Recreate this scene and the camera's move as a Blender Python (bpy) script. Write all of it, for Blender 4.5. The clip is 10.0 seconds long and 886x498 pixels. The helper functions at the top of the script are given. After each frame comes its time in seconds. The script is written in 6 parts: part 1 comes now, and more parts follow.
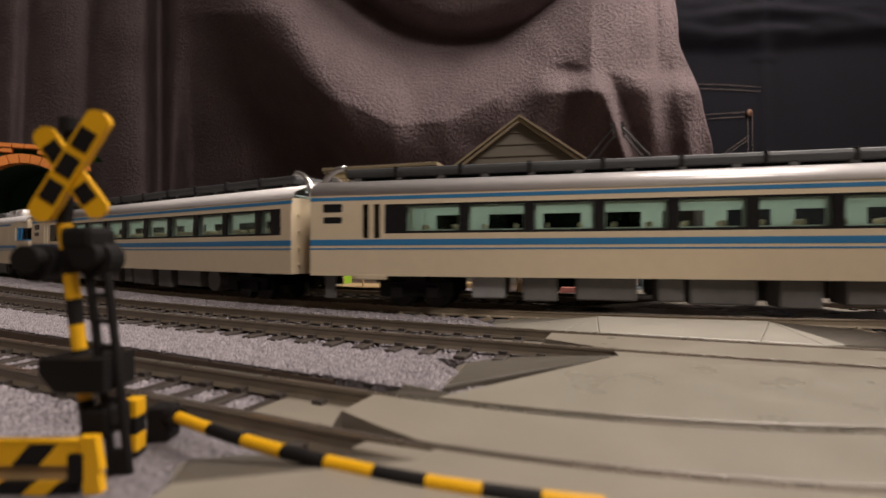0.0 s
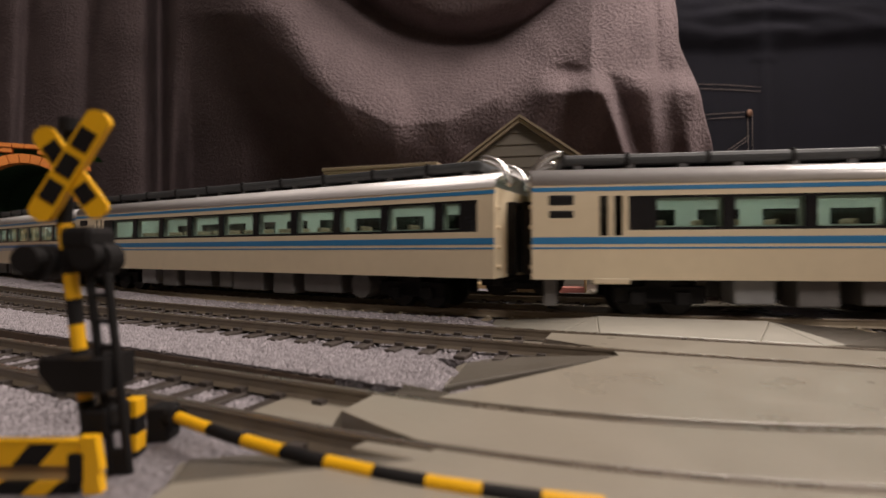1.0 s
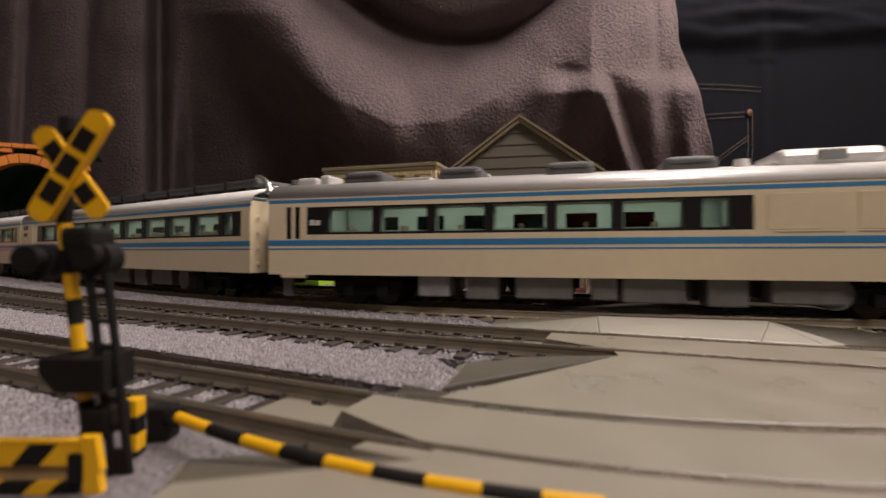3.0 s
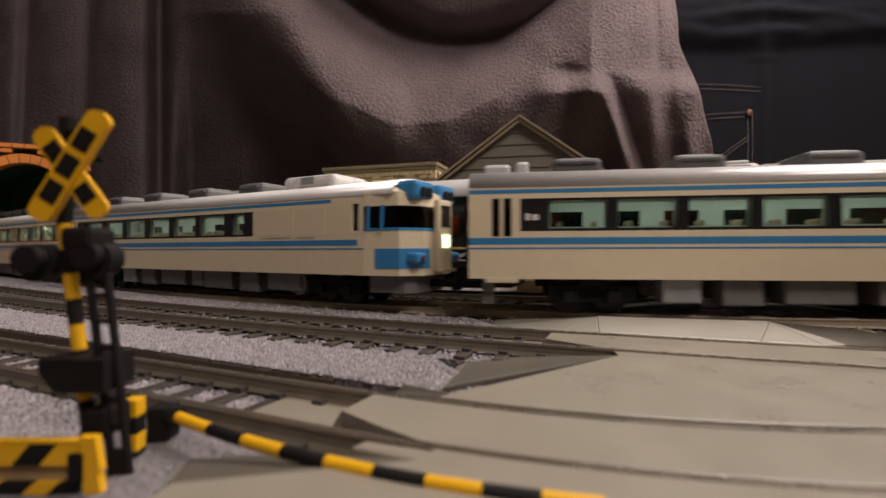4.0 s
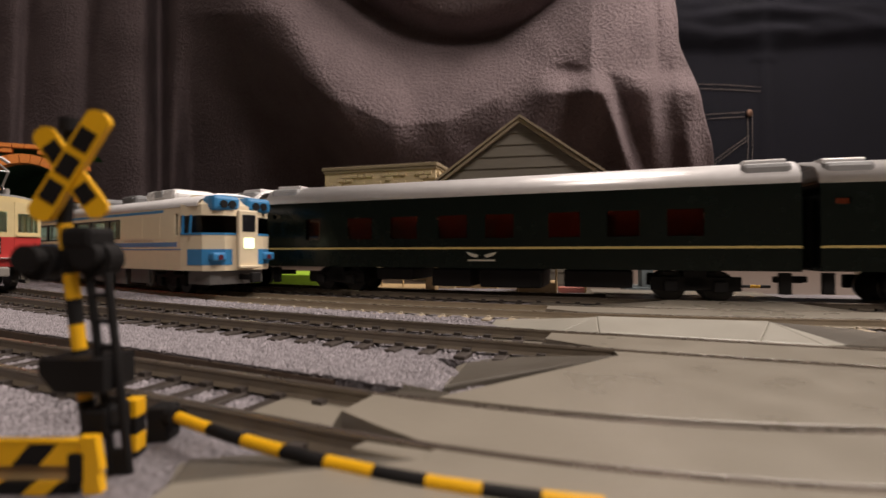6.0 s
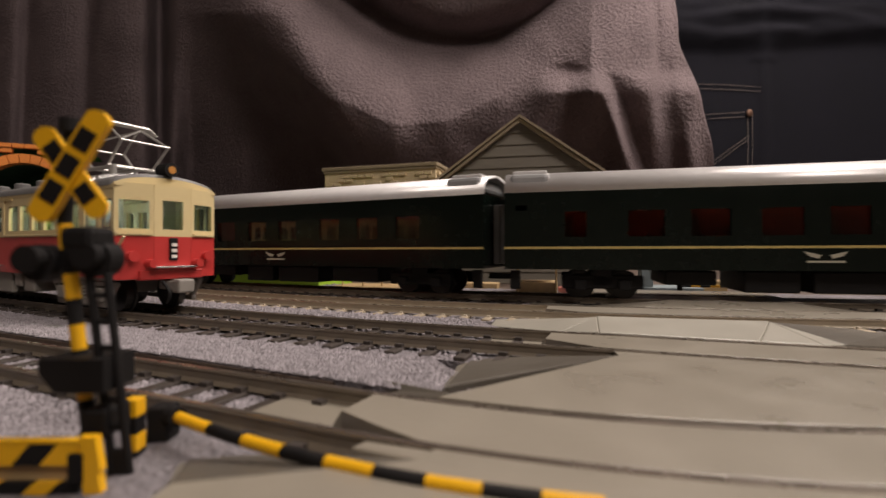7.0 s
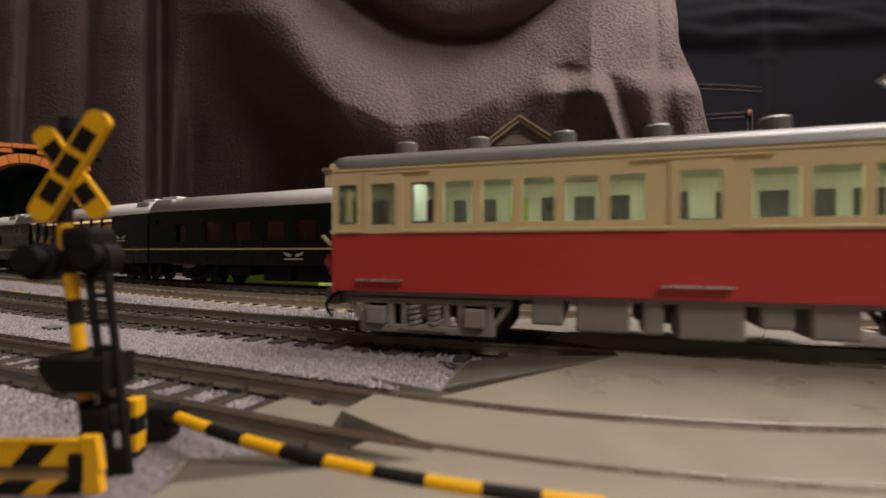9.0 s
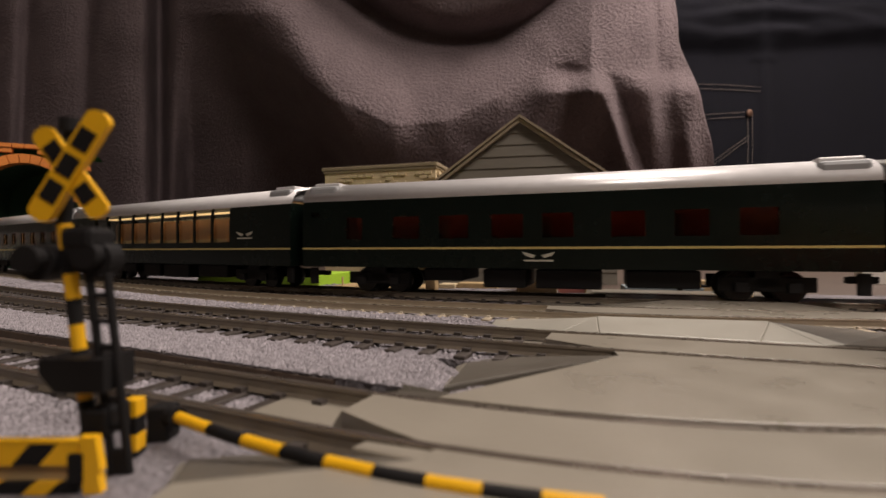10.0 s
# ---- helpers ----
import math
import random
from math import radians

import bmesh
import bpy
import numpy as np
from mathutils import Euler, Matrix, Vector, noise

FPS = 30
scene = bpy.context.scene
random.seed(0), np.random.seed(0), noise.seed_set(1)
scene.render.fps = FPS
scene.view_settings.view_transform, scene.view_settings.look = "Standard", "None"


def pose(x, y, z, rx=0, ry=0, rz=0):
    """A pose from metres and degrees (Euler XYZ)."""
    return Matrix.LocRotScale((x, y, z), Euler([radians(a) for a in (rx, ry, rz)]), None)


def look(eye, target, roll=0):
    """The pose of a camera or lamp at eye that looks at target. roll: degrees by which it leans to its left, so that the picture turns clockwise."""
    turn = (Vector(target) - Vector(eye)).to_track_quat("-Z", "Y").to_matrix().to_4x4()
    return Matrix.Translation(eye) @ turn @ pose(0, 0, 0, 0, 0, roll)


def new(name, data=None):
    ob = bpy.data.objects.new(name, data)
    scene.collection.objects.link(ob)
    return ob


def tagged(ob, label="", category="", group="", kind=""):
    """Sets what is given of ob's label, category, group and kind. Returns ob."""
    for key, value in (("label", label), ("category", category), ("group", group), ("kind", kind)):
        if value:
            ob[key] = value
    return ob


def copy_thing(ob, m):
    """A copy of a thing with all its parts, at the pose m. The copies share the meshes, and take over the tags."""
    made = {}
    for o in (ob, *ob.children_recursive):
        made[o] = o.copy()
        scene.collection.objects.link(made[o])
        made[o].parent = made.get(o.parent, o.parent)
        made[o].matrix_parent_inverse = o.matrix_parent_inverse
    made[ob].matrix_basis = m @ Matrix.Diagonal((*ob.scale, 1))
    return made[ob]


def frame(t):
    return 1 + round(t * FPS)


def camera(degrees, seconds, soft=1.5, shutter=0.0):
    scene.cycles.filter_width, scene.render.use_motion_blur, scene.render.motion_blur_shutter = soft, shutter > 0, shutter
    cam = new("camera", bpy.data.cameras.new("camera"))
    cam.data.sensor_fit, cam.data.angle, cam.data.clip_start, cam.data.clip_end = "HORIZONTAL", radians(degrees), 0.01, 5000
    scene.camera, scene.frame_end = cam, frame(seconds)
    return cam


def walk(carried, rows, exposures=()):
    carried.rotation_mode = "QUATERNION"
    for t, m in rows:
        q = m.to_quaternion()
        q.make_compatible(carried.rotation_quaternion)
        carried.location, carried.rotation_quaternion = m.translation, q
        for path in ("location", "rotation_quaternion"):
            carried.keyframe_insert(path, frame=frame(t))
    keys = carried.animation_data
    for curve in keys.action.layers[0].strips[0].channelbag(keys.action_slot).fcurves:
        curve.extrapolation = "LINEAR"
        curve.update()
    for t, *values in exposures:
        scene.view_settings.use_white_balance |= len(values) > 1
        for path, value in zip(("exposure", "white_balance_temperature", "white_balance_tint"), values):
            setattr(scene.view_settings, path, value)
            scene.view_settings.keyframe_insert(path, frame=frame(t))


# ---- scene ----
cam = camera(85.4, 10.0, soft=1.5, shutter=0.28)
EYE = look((0, 0, 0.026), (0, 1, 0.026), -0.17)
walk(cam, [(0, EYE), (10, EYE)])
cam.data.dof.use_dof = True
cam.data.dof.focus_distance = 0.18
cam.data.dof.aperture_fstop = 25.0

# ---- room light ----
world = bpy.data.worlds.new("world")
scene.world = world
world.use_nodes = True
world.node_tree.nodes["Background"].inputs[0].default_value = (0.9, 0.8, 0.7, 1)
world.node_tree.nodes["Background"].inputs[1].default_value = 0.02
scene.view_settings.exposure = 0.0


def area_lamp(name, eye, target, size, power, colour):
    d = bpy.data.lights.new(name, "AREA")
    d.shape, d.size, d.energy, d.color = "DISK", size, power, colour
    ob = new(name, d)
    ob.matrix_world = look(eye, target)
    return ob


area_lamp("ceiling_lamp", (0.58, 0.40, 1.05), (0.25, 0.32, 0), 0.70, 18.0, (1.0, 0.88, 0.81))
# front fill added to brighten the train sides; no such lamp is known
area_lamp("ceiling_lamp", (0.60, -0.80, 1.25), (0.05, 0.2, 0), 0.60, 13.5, (1.0, 0.88, 0.81))

# ---- materials ----


def mat(name, colour, rough=0.6, metal=0.0, vary=0.15, scale=200.0, bump=0.0, bscale=None, coat=0.0, spec=0.5, big=None,
        trans=0.0, emit=None, power=0.0, stretch=(1, 1, 1), alpha=None, per_object=0.0):
    m = bpy.data.materials.new(name)
    m.use_nodes = True
    nt = m.node_tree
    b = nt.nodes["Principled BSDF"]
    b.inputs["Roughness"].default_value = rough
    b.inputs["Metallic"].default_value = metal
    b.inputs["Coat Weight"].default_value = coat
    b.inputs["Specular IOR Level"].default_value = spec
    b.inputs["Transmission Weight"].default_value = trans
    if emit:
        b.inputs["Emission Color"].default_value = (*emit, 1)
        b.inputs["Emission Strength"].default_value = power
    if alpha is not None:
        b.inputs["Alpha"].default_value = alpha
    tc = nt.nodes.new("ShaderNodeTexCoord")
    mp = nt.nodes.new("ShaderNodeMapping")
    mp.inputs["Scale"].default_value = stretch
    nt.links.new(tc.outputs["Object"], mp.inputs[0])
    n1 = nt.nodes.new("ShaderNodeTexNoise")
    n1.inputs["Scale"].default_value, n1.inputs["Detail"].default_value = scale, 5
    n2 = nt.nodes.new("ShaderNodeTexNoise")
    n2.inputs["Scale"].default_value, n2.inputs["Detail"].default_value = big or scale / 9, 3
    for n in (n1, n2):
        nt.links.new(mp.outputs[0], n.inputs["Vector"])
    add = nt.nodes.new("ShaderNodeMath")
    add.operation = "ADD"
    nt.links.new(n1.outputs["Fac"], add.inputs[0])
    nt.links.new(n2.outputs["Fac"], add.inputs[1])
    last = add.outputs[0]
    if per_object:
        info = nt.nodes.new("ShaderNodeObjectInfo")
        mul = nt.nodes.new("ShaderNodeMath")
        mul.operation = "MULTIPLY_ADD"
        mul.inputs[1].default_value = per_object
        nt.links.new(info.outputs["Random"], mul.inputs[0])
        nt.links.new(last, mul.inputs[2])
        last = mul.outputs[0]
    mr = nt.nodes.new("ShaderNodeMapRange")
    mr.inputs["From Min"].default_value, mr.inputs["From Max"].default_value = 0.6, 1.4
    mr.inputs["To Min"].default_value, mr.inputs["To Max"].default_value = 1 - vary, 1 + vary
    nt.links.new(last, mr.inputs["Value"])
    mix = nt.nodes.new("ShaderNodeVectorMath")
    mix.operation = "SCALE"
    mix.inputs[0].default_value = colour
    nt.links.new(mr.outputs[0], mix.inputs["Scale"])
    nt.links.new(mix.outputs[0], b.inputs["Base Color"])
    rr = nt.nodes.new("ShaderNodeMapRange")
    rr.inputs["From Min"].default_value, rr.inputs["From Max"].default_value = 0.6, 1.4
    rr.inputs["To Min"].default_value, rr.inputs["To Max"].default_value = max(0.02, rough - 0.08), min(1, rough + 0.08)
    nt.links.new(add.outputs[0], rr.inputs["Value"])
    nt.links.new(rr.outputs[0], b.inputs["Roughness"])
    if bump:
        n3 = nt.nodes.new("ShaderNodeTexNoise")
        n3.inputs["Scale"].default_value, n3.inputs["Detail"].default_value = bscale or scale, 6
        nt.links.new(mp.outputs[0], n3.inputs["Vector"])
        bp = nt.nodes.new("ShaderNodeBump")
        bp.inputs["Strength"].default_value, bp.inputs["Distance"].default_value = 1.0, bump
        nt.links.new(n3.outputs["Fac"], bp.inputs["Height"])
        nt.links.new(bp.outputs[0], b.inputs["Normal"])
    return m


M_CREAM = mat("cream_paint", (0.76, 0.64, 0.45), 0.38, vary=0.04, scale=300, coat=0.15)
M_BLUE = mat("blue_paint", (0.04, 0.22, 0.46), 0.35, vary=0.06, scale=300, coat=0.15)
M_BAND = mat("black_window_band", (0.012, 0.012, 0.014), 0.22, vary=0.2, scale=300)
M_ROOF = mat("silver_roof", (0.72, 0.70, 0.69), 0.36, 0.22, vary=0.06, scale=250)
M_UNITS = mat("bright_silver_paint", (0.80, 0.78, 0.76), 0.30, 0.1, vary=0.05, scale=250)
M_DUCT = mat("dark_grey_duct", (0.055, 0.058, 0.06), 0.5, vary=0.2, scale=300)
M_ACGREY = mat("grey_unit_plastic", (0.30, 0.30, 0.30), 0.45, vary=0.1, scale=300)
M_PANTO = mat("dull_pantograph_metal", (0.50, 0.48, 0.45), 0.38, 0.6, vary=0.12, scale=500)
M_COOLER = mat("dark_cooler_plastic", (0.13, 0.13, 0.13), 0.5, vary=0.15, scale=300)
M_SILVER = mat("bright_metal", (0.75, 0.74, 0.72), 0.25, 0.9, vary=0.05, scale=400)
M_UNDER = mat("underfloor_grey", (0.16, 0.152, 0.145), 0.6, vary=0.2, scale=300, bump=0.0001)
M_BLACK = mat("black_plastic", (0.010, 0.009, 0.009), 0.62, spec=0.22, vary=0.3, scale=300)
M_WHEEL = mat("dark_wheel_metal", (0.022, 0.020, 0.018), 0.4, 0.3, vary=0.2, scale=400)
M_SEATIN = mat("interior_seat", (0.40, 0.30, 0.20), 0.8, vary=0.2, scale=300)
M_INWALL = mat("interior_wall", (0.58, 0.62, 0.56), 0.7, vary=0.1, scale=200)
M_INDARK = mat("interior_dark_wood", (0.17, 0.045, 0.03), 0.6, vary=0.6, scale=200)
M_INSALON = mat("lounge_panel_wood", (0.30, 0.16, 0.08), 0.5, vary=0.6, scale=90)
M_GLOW = mat("interior_light_strip", (0.8, 0.9, 0.8), 0.5, emit=(0.94, 1.0, 0.92), power=1.9)
M_GLOWT = mat("tram_light_strip", (0.85, 0.95, 0.8), 0.5, emit=(1.0, 1.0, 0.90), power=9.0)
M_GLOWS = mat("lounge_light_strip", (1, 0.8, 0.5), 0.5, emit=(1.0, 0.56, 0.26), power=1.7)
M_GLOWR = mat("dim_berth_light", (1, 0.6, 0.4), 0.5, emit=(1.0, 0.5, 0.26), power=3.6)
M_GLOWW = mat("warm_light_strip", (1, 0.8, 0.5), 0.5, emit=(1.0, 0.60, 0.28), power=6.5)
M_INTRAM = mat("tram_inner_wall", (0.60, 0.61, 0.47), 0.7, vary=0.1, scale=200)
M_RED = mat("red_paint", (0.50, 0.042, 0.038), 0.38, vary=0.06, scale=300, coat=0.15)
M_IVORY = mat("ivory_paint", (0.68, 0.55, 0.29), 0.4, vary=0.04, scale=300, coat=0.1)
M_TRAMROOF = mat("grey_roof_paint", (0.16, 0.155, 0.15), 0.45, vary=0.12, scale=250)
M_TRUCK = mat("grey_truck_plastic", (0.25, 0.228, 0.20), 0.55, vary=0.15, scale=300)
M_GREEN = mat("dark_green_paint", (0.0036, 0.0064, 0.0046), 0.25, vary=0.15, scale=300, spec=0.25)
M_GOLD = mat("gold_line", (0.55, 0.42, 0.15), 0.4, 0.2, vary=0.08, scale=300)
M_EMBLEM = mat("silver_emblem", (0.55, 0.52, 0.42), 0.4, 0.4, vary=0.1, scale=300)
M_DOORGREY = mat("grey_gangway", (0.22, 0.22, 0.22), 0.5, vary=0.2, scale=200)
M_TAIL = mat("tail_lamp_red", (0.10, 0.02, 0.03), 0.3)
M_HEADSIGN = mat("lit_head_sign", (0.9, 0.95, 0.6), 0.3, emit=(0.85, 1.0, 0.62), power=2.0)
M_ORANGEGLOW = mat("orange_lamp", (0.45, 0.20, 0.05), 0.3, emit=(1, 0.4, 0.05), power=0.04)
M_RAIL = mat("rail_brown_steel", (0.18, 0.147, 0.11), 0.42, 0.1, vary=0.15, scale=300)
M_RAILTAN = mat("tan_painted_rail", (0.34, 0.28, 0.20), 0.45, 0.05, vary=0.12, scale=300)
M_RAILTOP = mat("rail_head_steel", (0.42, 0.36, 0.30), 0.28, 0.9, vary=0.1, scale=400)
M_SLEEPER = mat("brown_sleeper_plastic", (0.042, 0.032, 0.026), 0.6, vary=0.25, scale=400, bump=0.0001, per_object=0.25)
M_SLEEPERT = mat("tan_sleeper_plastic", (0.32, 0.26, 0.18), 0.6, vary=0.2, scale=400, bump=0.0001, per_object=0.2)
M_CHAIR = mat("rail_chair", (0.05, 0.04, 0.034), 0.6, vary=0.2, scale=500)
M_CHAIRW = mat("pale_rail_clip", (0.62, 0.55, 0.44), 0.5, vary=0.1, scale=500)
M_GRAVEL = mat("grey_gravel", (0.22, 0.20, 0.212), 0.9, vary=0.45, scale=1400, bump=0.0012, bscale=1500, big=60)
M_GRAIN = mat("gravel_grain", (0.27, 0.245, 0.258), 0.85, vary=0.5, scale=900, big=500)
M_BOARD = mat("brown_board", (0.085, 0.058, 0.042), 0.6, vary=0.3, scale=150, stretch=(1, 8, 1), bump=0.0002)
M_PLATE = mat("grey_green_plate_plastic", (0.265, 0.236, 0.188), 0.31, vary=0.09, scale=120, spec=0.9, bump=0.00004, bscale=900, big=25)
# M_PLATE's plastic darkened: the shade on tilted facets is put into the colour
M_RAMPSHADE = mat("plate_plastic_shaded_tone", (0.105, 0.092, 0.074), 0.42, vary=0.10, scale=140, spec=0.4, bump=0.00004, bscale=900, big=30)
M_PLATEL = mat("pale_grey_plate_plastic", (0.34, 0.32, 0.27), 0.36, vary=0.07, scale=120, bump=0.00004, bscale=900, big=25)
M_YELLOW = mat("yellow_enamel", (0.80, 0.42, 0.008), 0.4, vary=0.06, scale=400)
M_LIME = mat("lime_green_card", (0.32, 0.52, 0.03), 0.6, vary=0.1, scale=200)
M_WOOD = mat("light_wood_kit", (0.42, 0.29, 0.14), 0.6, vary=0.2, scale=300, stretch=(1, 6, 1))
M_STONE = mat("beige_wall_kit", (0.55, 0.44, 0.27), 0.7, vary=0.15, scale=300, bump=0.0002)
M_CLAP = mat("grey_green_clapboard", (0.17, 0.15, 0.118), 0.65, vary=0.12, scale=250, stretch=(1, 1, 5), bump=0.0001)
M_FASCIA = mat("olive_cream_fascia", (0.27, 0.215, 0.14), 0.55, vary=0.1, scale=250)
M_BRICK = mat("orange_brick", (0.62, 0.20, 0.035), 0.7, vary=0.2, scale=300, bump=0.0003, per_object=0.3)
M_GRASS = mat("green_flock", (0.04, 0.20, 0.06), 0.95, vary=0.4, scale=900, bump=0.001)
M_TUNNELIN = mat("tunnel_dark_green", (0.012, 0.045, 0.018), 0.8, vary=0.2, scale=200)
M_PINK = mat("pink_panel", (0.60, 0.22, 0.18), 0.6, vary=0.15, scale=300)
M_BLUEGREY = mat("blue_grey_panel", (0.20, 0.24, 0.25), 0.6, vary=0.15, scale=300)
M_WHITEP = mat("white_panel", (0.75, 0.70, 0.64), 0.6, vary=0.06, scale=200)
M_STITCH = mat("pale_stitch_thread", (0.17, 0.14, 0.12), 0.8, vary=0.2, scale=600)
M_RIVET = mat("copper_rivet", (0.16, 0.09, 0.06), 0.5, 0.6, vary=0.3, scale=900)
M_PLASTER = mat("room_wall_plaster", (0.55, 0.50, 0.45), 0.9, vary=0.08, scale=20, bump=0.001)
M_FLOOR = mat("room_floor_wood", (0.25, 0.16, 0.09), 0.5, vary=0.25, scale=12, stretch=(1, 9, 1))


def fabric(name, colour, scale, depth, vary):
    m = mat(name, colour, 0.95, vary=vary, scale=scale, bump=depth, bscale=scale * 0.8, big=14, spec=0.15)
    b = m.node_tree.nodes["Principled BSDF"]
    b.inputs["Sheen Weight"].default_value = 0.12
    b.inputs["Sheen Roughness"].default_value = 0.5
    b.inputs["Sheen Tint"].default_value = (*[min(1, c * 3) for c in colour], 1)
    return m


M_FLEECE = fabric("grey_brown_fleece", (0.150, 0.116, 0.119), 300, 0.0050, 0.30)
M_DENIM = fabric("dark_navy_denim", (0.0082, 0.0080, 0.0116), 1500, 0.0006, 0.25)


def glass(name, tint, rough=0.03, haze=0.0):
    m = bpy.data.materials.new(name)
    m.use_nodes = True
    nt = m.node_tree
    nt.nodes.remove(nt.nodes["Principled BSDF"])
    t, g, f, pw, x = (nt.nodes.new(k) for k in ("ShaderNodeBsdfTransparent", "ShaderNodeBsdfGlossy", "ShaderNodeLayerWeight", "ShaderNodeMath", "ShaderNodeMixShader"))
    t.inputs[0].default_value = (*tint, 1)
    g.inputs["Roughness"].default_value = rough
    f.inputs["Blend"].default_value = 0.5
    pw.operation = "MULTIPLY"
    pw.inputs[1].default_value = 0.22
    nt.links.new(f.outputs["Facing"], pw.inputs[0])
    nt.links.new(pw.outputs[0], x.inputs[0])
    nt.links.new(t.outputs[0], x.inputs[1])
    nt.links.new(g.outputs[0], x.inputs[2])
    last = x
    if haze:      # pale diffuse mixed in to grey the panes as reflections would
        df, last = nt.nodes.new("ShaderNodeBsdfDiffuse"), nt.nodes.new("ShaderNodeMixShader")
        df.inputs[0].default_value = (0.6, 0.6, 0.55, 1)
        last.inputs[0].default_value = haze
        nt.links.new(x.outputs[0], last.inputs[1])
        nt.links.new(df.outputs[0], last.inputs[2])
    nt.links.new(last.outputs[0], nt.nodes["Material Output"].inputs[0])
    return m


M_GLASS = glass("clear_window", (0.82, 0.88, 0.85))
M_HAZY = glass("hazy_window", (0.80, 0.86, 0.80), 0.06, 0.07)
M_GLASSD = glass("smoked_window", (0.34, 0.30, 0.28))

# ---- mesh helpers ----


def mesh(name, bm, material, smooth=False):
    me = bpy.data.meshes.new(name)
    bmesh.ops.recalc_face_normals(bm, faces=bm.faces)
    bm.to_mesh(me)
    bm.free()
    me.materials.append(material)
    if smooth:
        for p in me.polygons:
            p.use_smooth = True
    return me


def part(name, bm, material, parent, label="", smooth=False):
    ob = new(name, mesh(name, bm, material, smooth))
    ob.parent = parent
    if label:
        ob["label"] = label
    return ob


def thing(name, label, category, m=None, group="", kind=""):
    ob = new(name)
    ob.empty_display_size = 0.01
    if m is not None:
        ob.matrix_basis = m
    return tagged(ob, label, category, group, kind)


def box(bm, x0, x1, y0, y1, z0, z1, bev=0.0):
    v = [bm.verts.new(p) for p in ((x0, y0, z0), (x1, y0, z0), (x1, y1, z0), (x0, y1, z0), (x0, y0, z1), (x1, y0, z1), (x1, y1, z1), (x0, y1, z1))]
    fs = [bm.faces.new([v[i] for i in q]) for q in ((0, 3, 2, 1), (4, 5, 6, 7), (0, 1, 5, 4), (1, 2, 6, 5), (2, 3, 7, 6), (3, 0, 4, 7))]
    if bev:
        es = {e for f in fs for e in f.edges}
        bmesh.ops.bevel(bm, geom=list(es), offset=bev, segments=2, affect="EDGES", profile=0.5)
    return bm


def boxes(*rows, bev=0.0):
    bm = bmesh.new()
    for r in rows:
        box(bm, *r, bev=bev)
    return bm


def rod(bm, a, b, r, seg=8, r2=None):
    a, b = Vector(a), Vector(b)
    d = b - a
    q = d.to_track_quat("Z", "Y").to_matrix().to_4x4()
    bmesh.ops.create_cone(bm, cap_ends=True, segments=seg, radius1=r, radius2=r if r2 is None else r2, depth=d.length,
                          matrix=Matrix.Translation((a + b) / 2) @ q)
    return bm


def tube(bm, pts, r, seg=8):
    """A bent round bar along the points."""
    pts = [Vector(p) for p in pts]
    rings = []
    for i, p in enumerate(pts):
        d = (pts[min(i + 1, len(pts) - 1)] - pts[max(i - 1, 0)]).normalized()
        a = d.orthogonal() if abs(d.y) > 0.9 else d.cross(Vector((0, 1, 0))).normalized()
        b = d.cross(a)
        rings.append([bm.verts.new(p + (a * math.cos(6.2832 * k / seg) + b * math.sin(6.2832 * k / seg)) * r) for k in range(seg)])
    for a, b in zip(rings, rings[1:]):
        for k in range(seg):
            bm.faces.new((a[k], a[(k + 1) % seg], b[(k + 1) % seg], b[k]))
    bm.faces.new(rings[0][::-1]), bm.faces.new(rings[-1])
    return bm


def rods(pairs, r, seg=8):
    bm = bmesh.new()
    for a, b in pairs:
        rod(bm, a, b, r, seg)
    return bm


def prism(bm, pts, x0, x1):
    """A solid of the outline pts (y, z), from x0 to x1."""
    a = [bm.verts.new((x0, y, z)) for y, z in pts]
    b = [bm.verts.new((x1, y, z)) for y, z in pts]
    bm.faces.new(a[::-1])
    bm.faces.new(b)
    for i in range(len(pts)):
        j = (i + 1) % len(pts)
        bm.faces.new((a[i], a[j], b[j], b[i]))
    return bm


def wall(xs, zs, hole, yout, thick, side):
    """A wall along x with holes through it: hole(x, z) is true in an opening; yout(z) is the outer face."""
    bm = bmesh.new()
    nx, nz = len(xs) - 1, len(zs) - 1
    full = [[not hole((xs[i] + xs[i + 1]) / 2, (zs[k] + zs[k + 1]) / 2) for k in range(nz)] for i in range(nx)]
    vo = [[bm.verts.new((x, side * yout(z), z)) for z in zs] for x in xs]
    vi = [[bm.verts.new((x, side * (yout(z) - thick), z)) for z in zs] for x in xs]
    at = lambda i, k: 0 <= i < nx and 0 <= k < nz and full[i][k]
    for i in range(nx):
        for k in range(nz):
            if not full[i][k]:
                continue
            bm.faces.new((vo[i][k], vo[i + 1][k], vo[i + 1][k + 1], vo[i][k + 1]))
            bm.faces.new((vi[i][k + 1], vi[i + 1][k + 1], vi[i + 1][k], vi[i][k]))
            if not at(i - 1, k):
                bm.faces.new((vo[i][k], vo[i][k + 1], vi[i][k + 1], vi[i][k]))
            if not at(i + 1, k):
                bm.faces.new((vo[i + 1][k], vi[i + 1][k], vi[i + 1][k + 1], vo[i + 1][k + 1]))
            if not at(i, k - 1):
                bm.faces.new((vo[i][k], vi[i][k], vi[i + 1][k], vo[i + 1][k]))
            if not at(i, k + 1):
                bm.faces.new((vo[i][k + 1], vo[i + 1][k + 1], vi[i + 1][k + 1], vi[i][k + 1]))
    for v in [v for v in bm.verts if not v.link_faces]:
        bm.verts.remove(v)
    return bm


def cuts(a, b, *more):
    return sorted({round(v, 6) for v in (a, b, *more) if a <= v <= b})


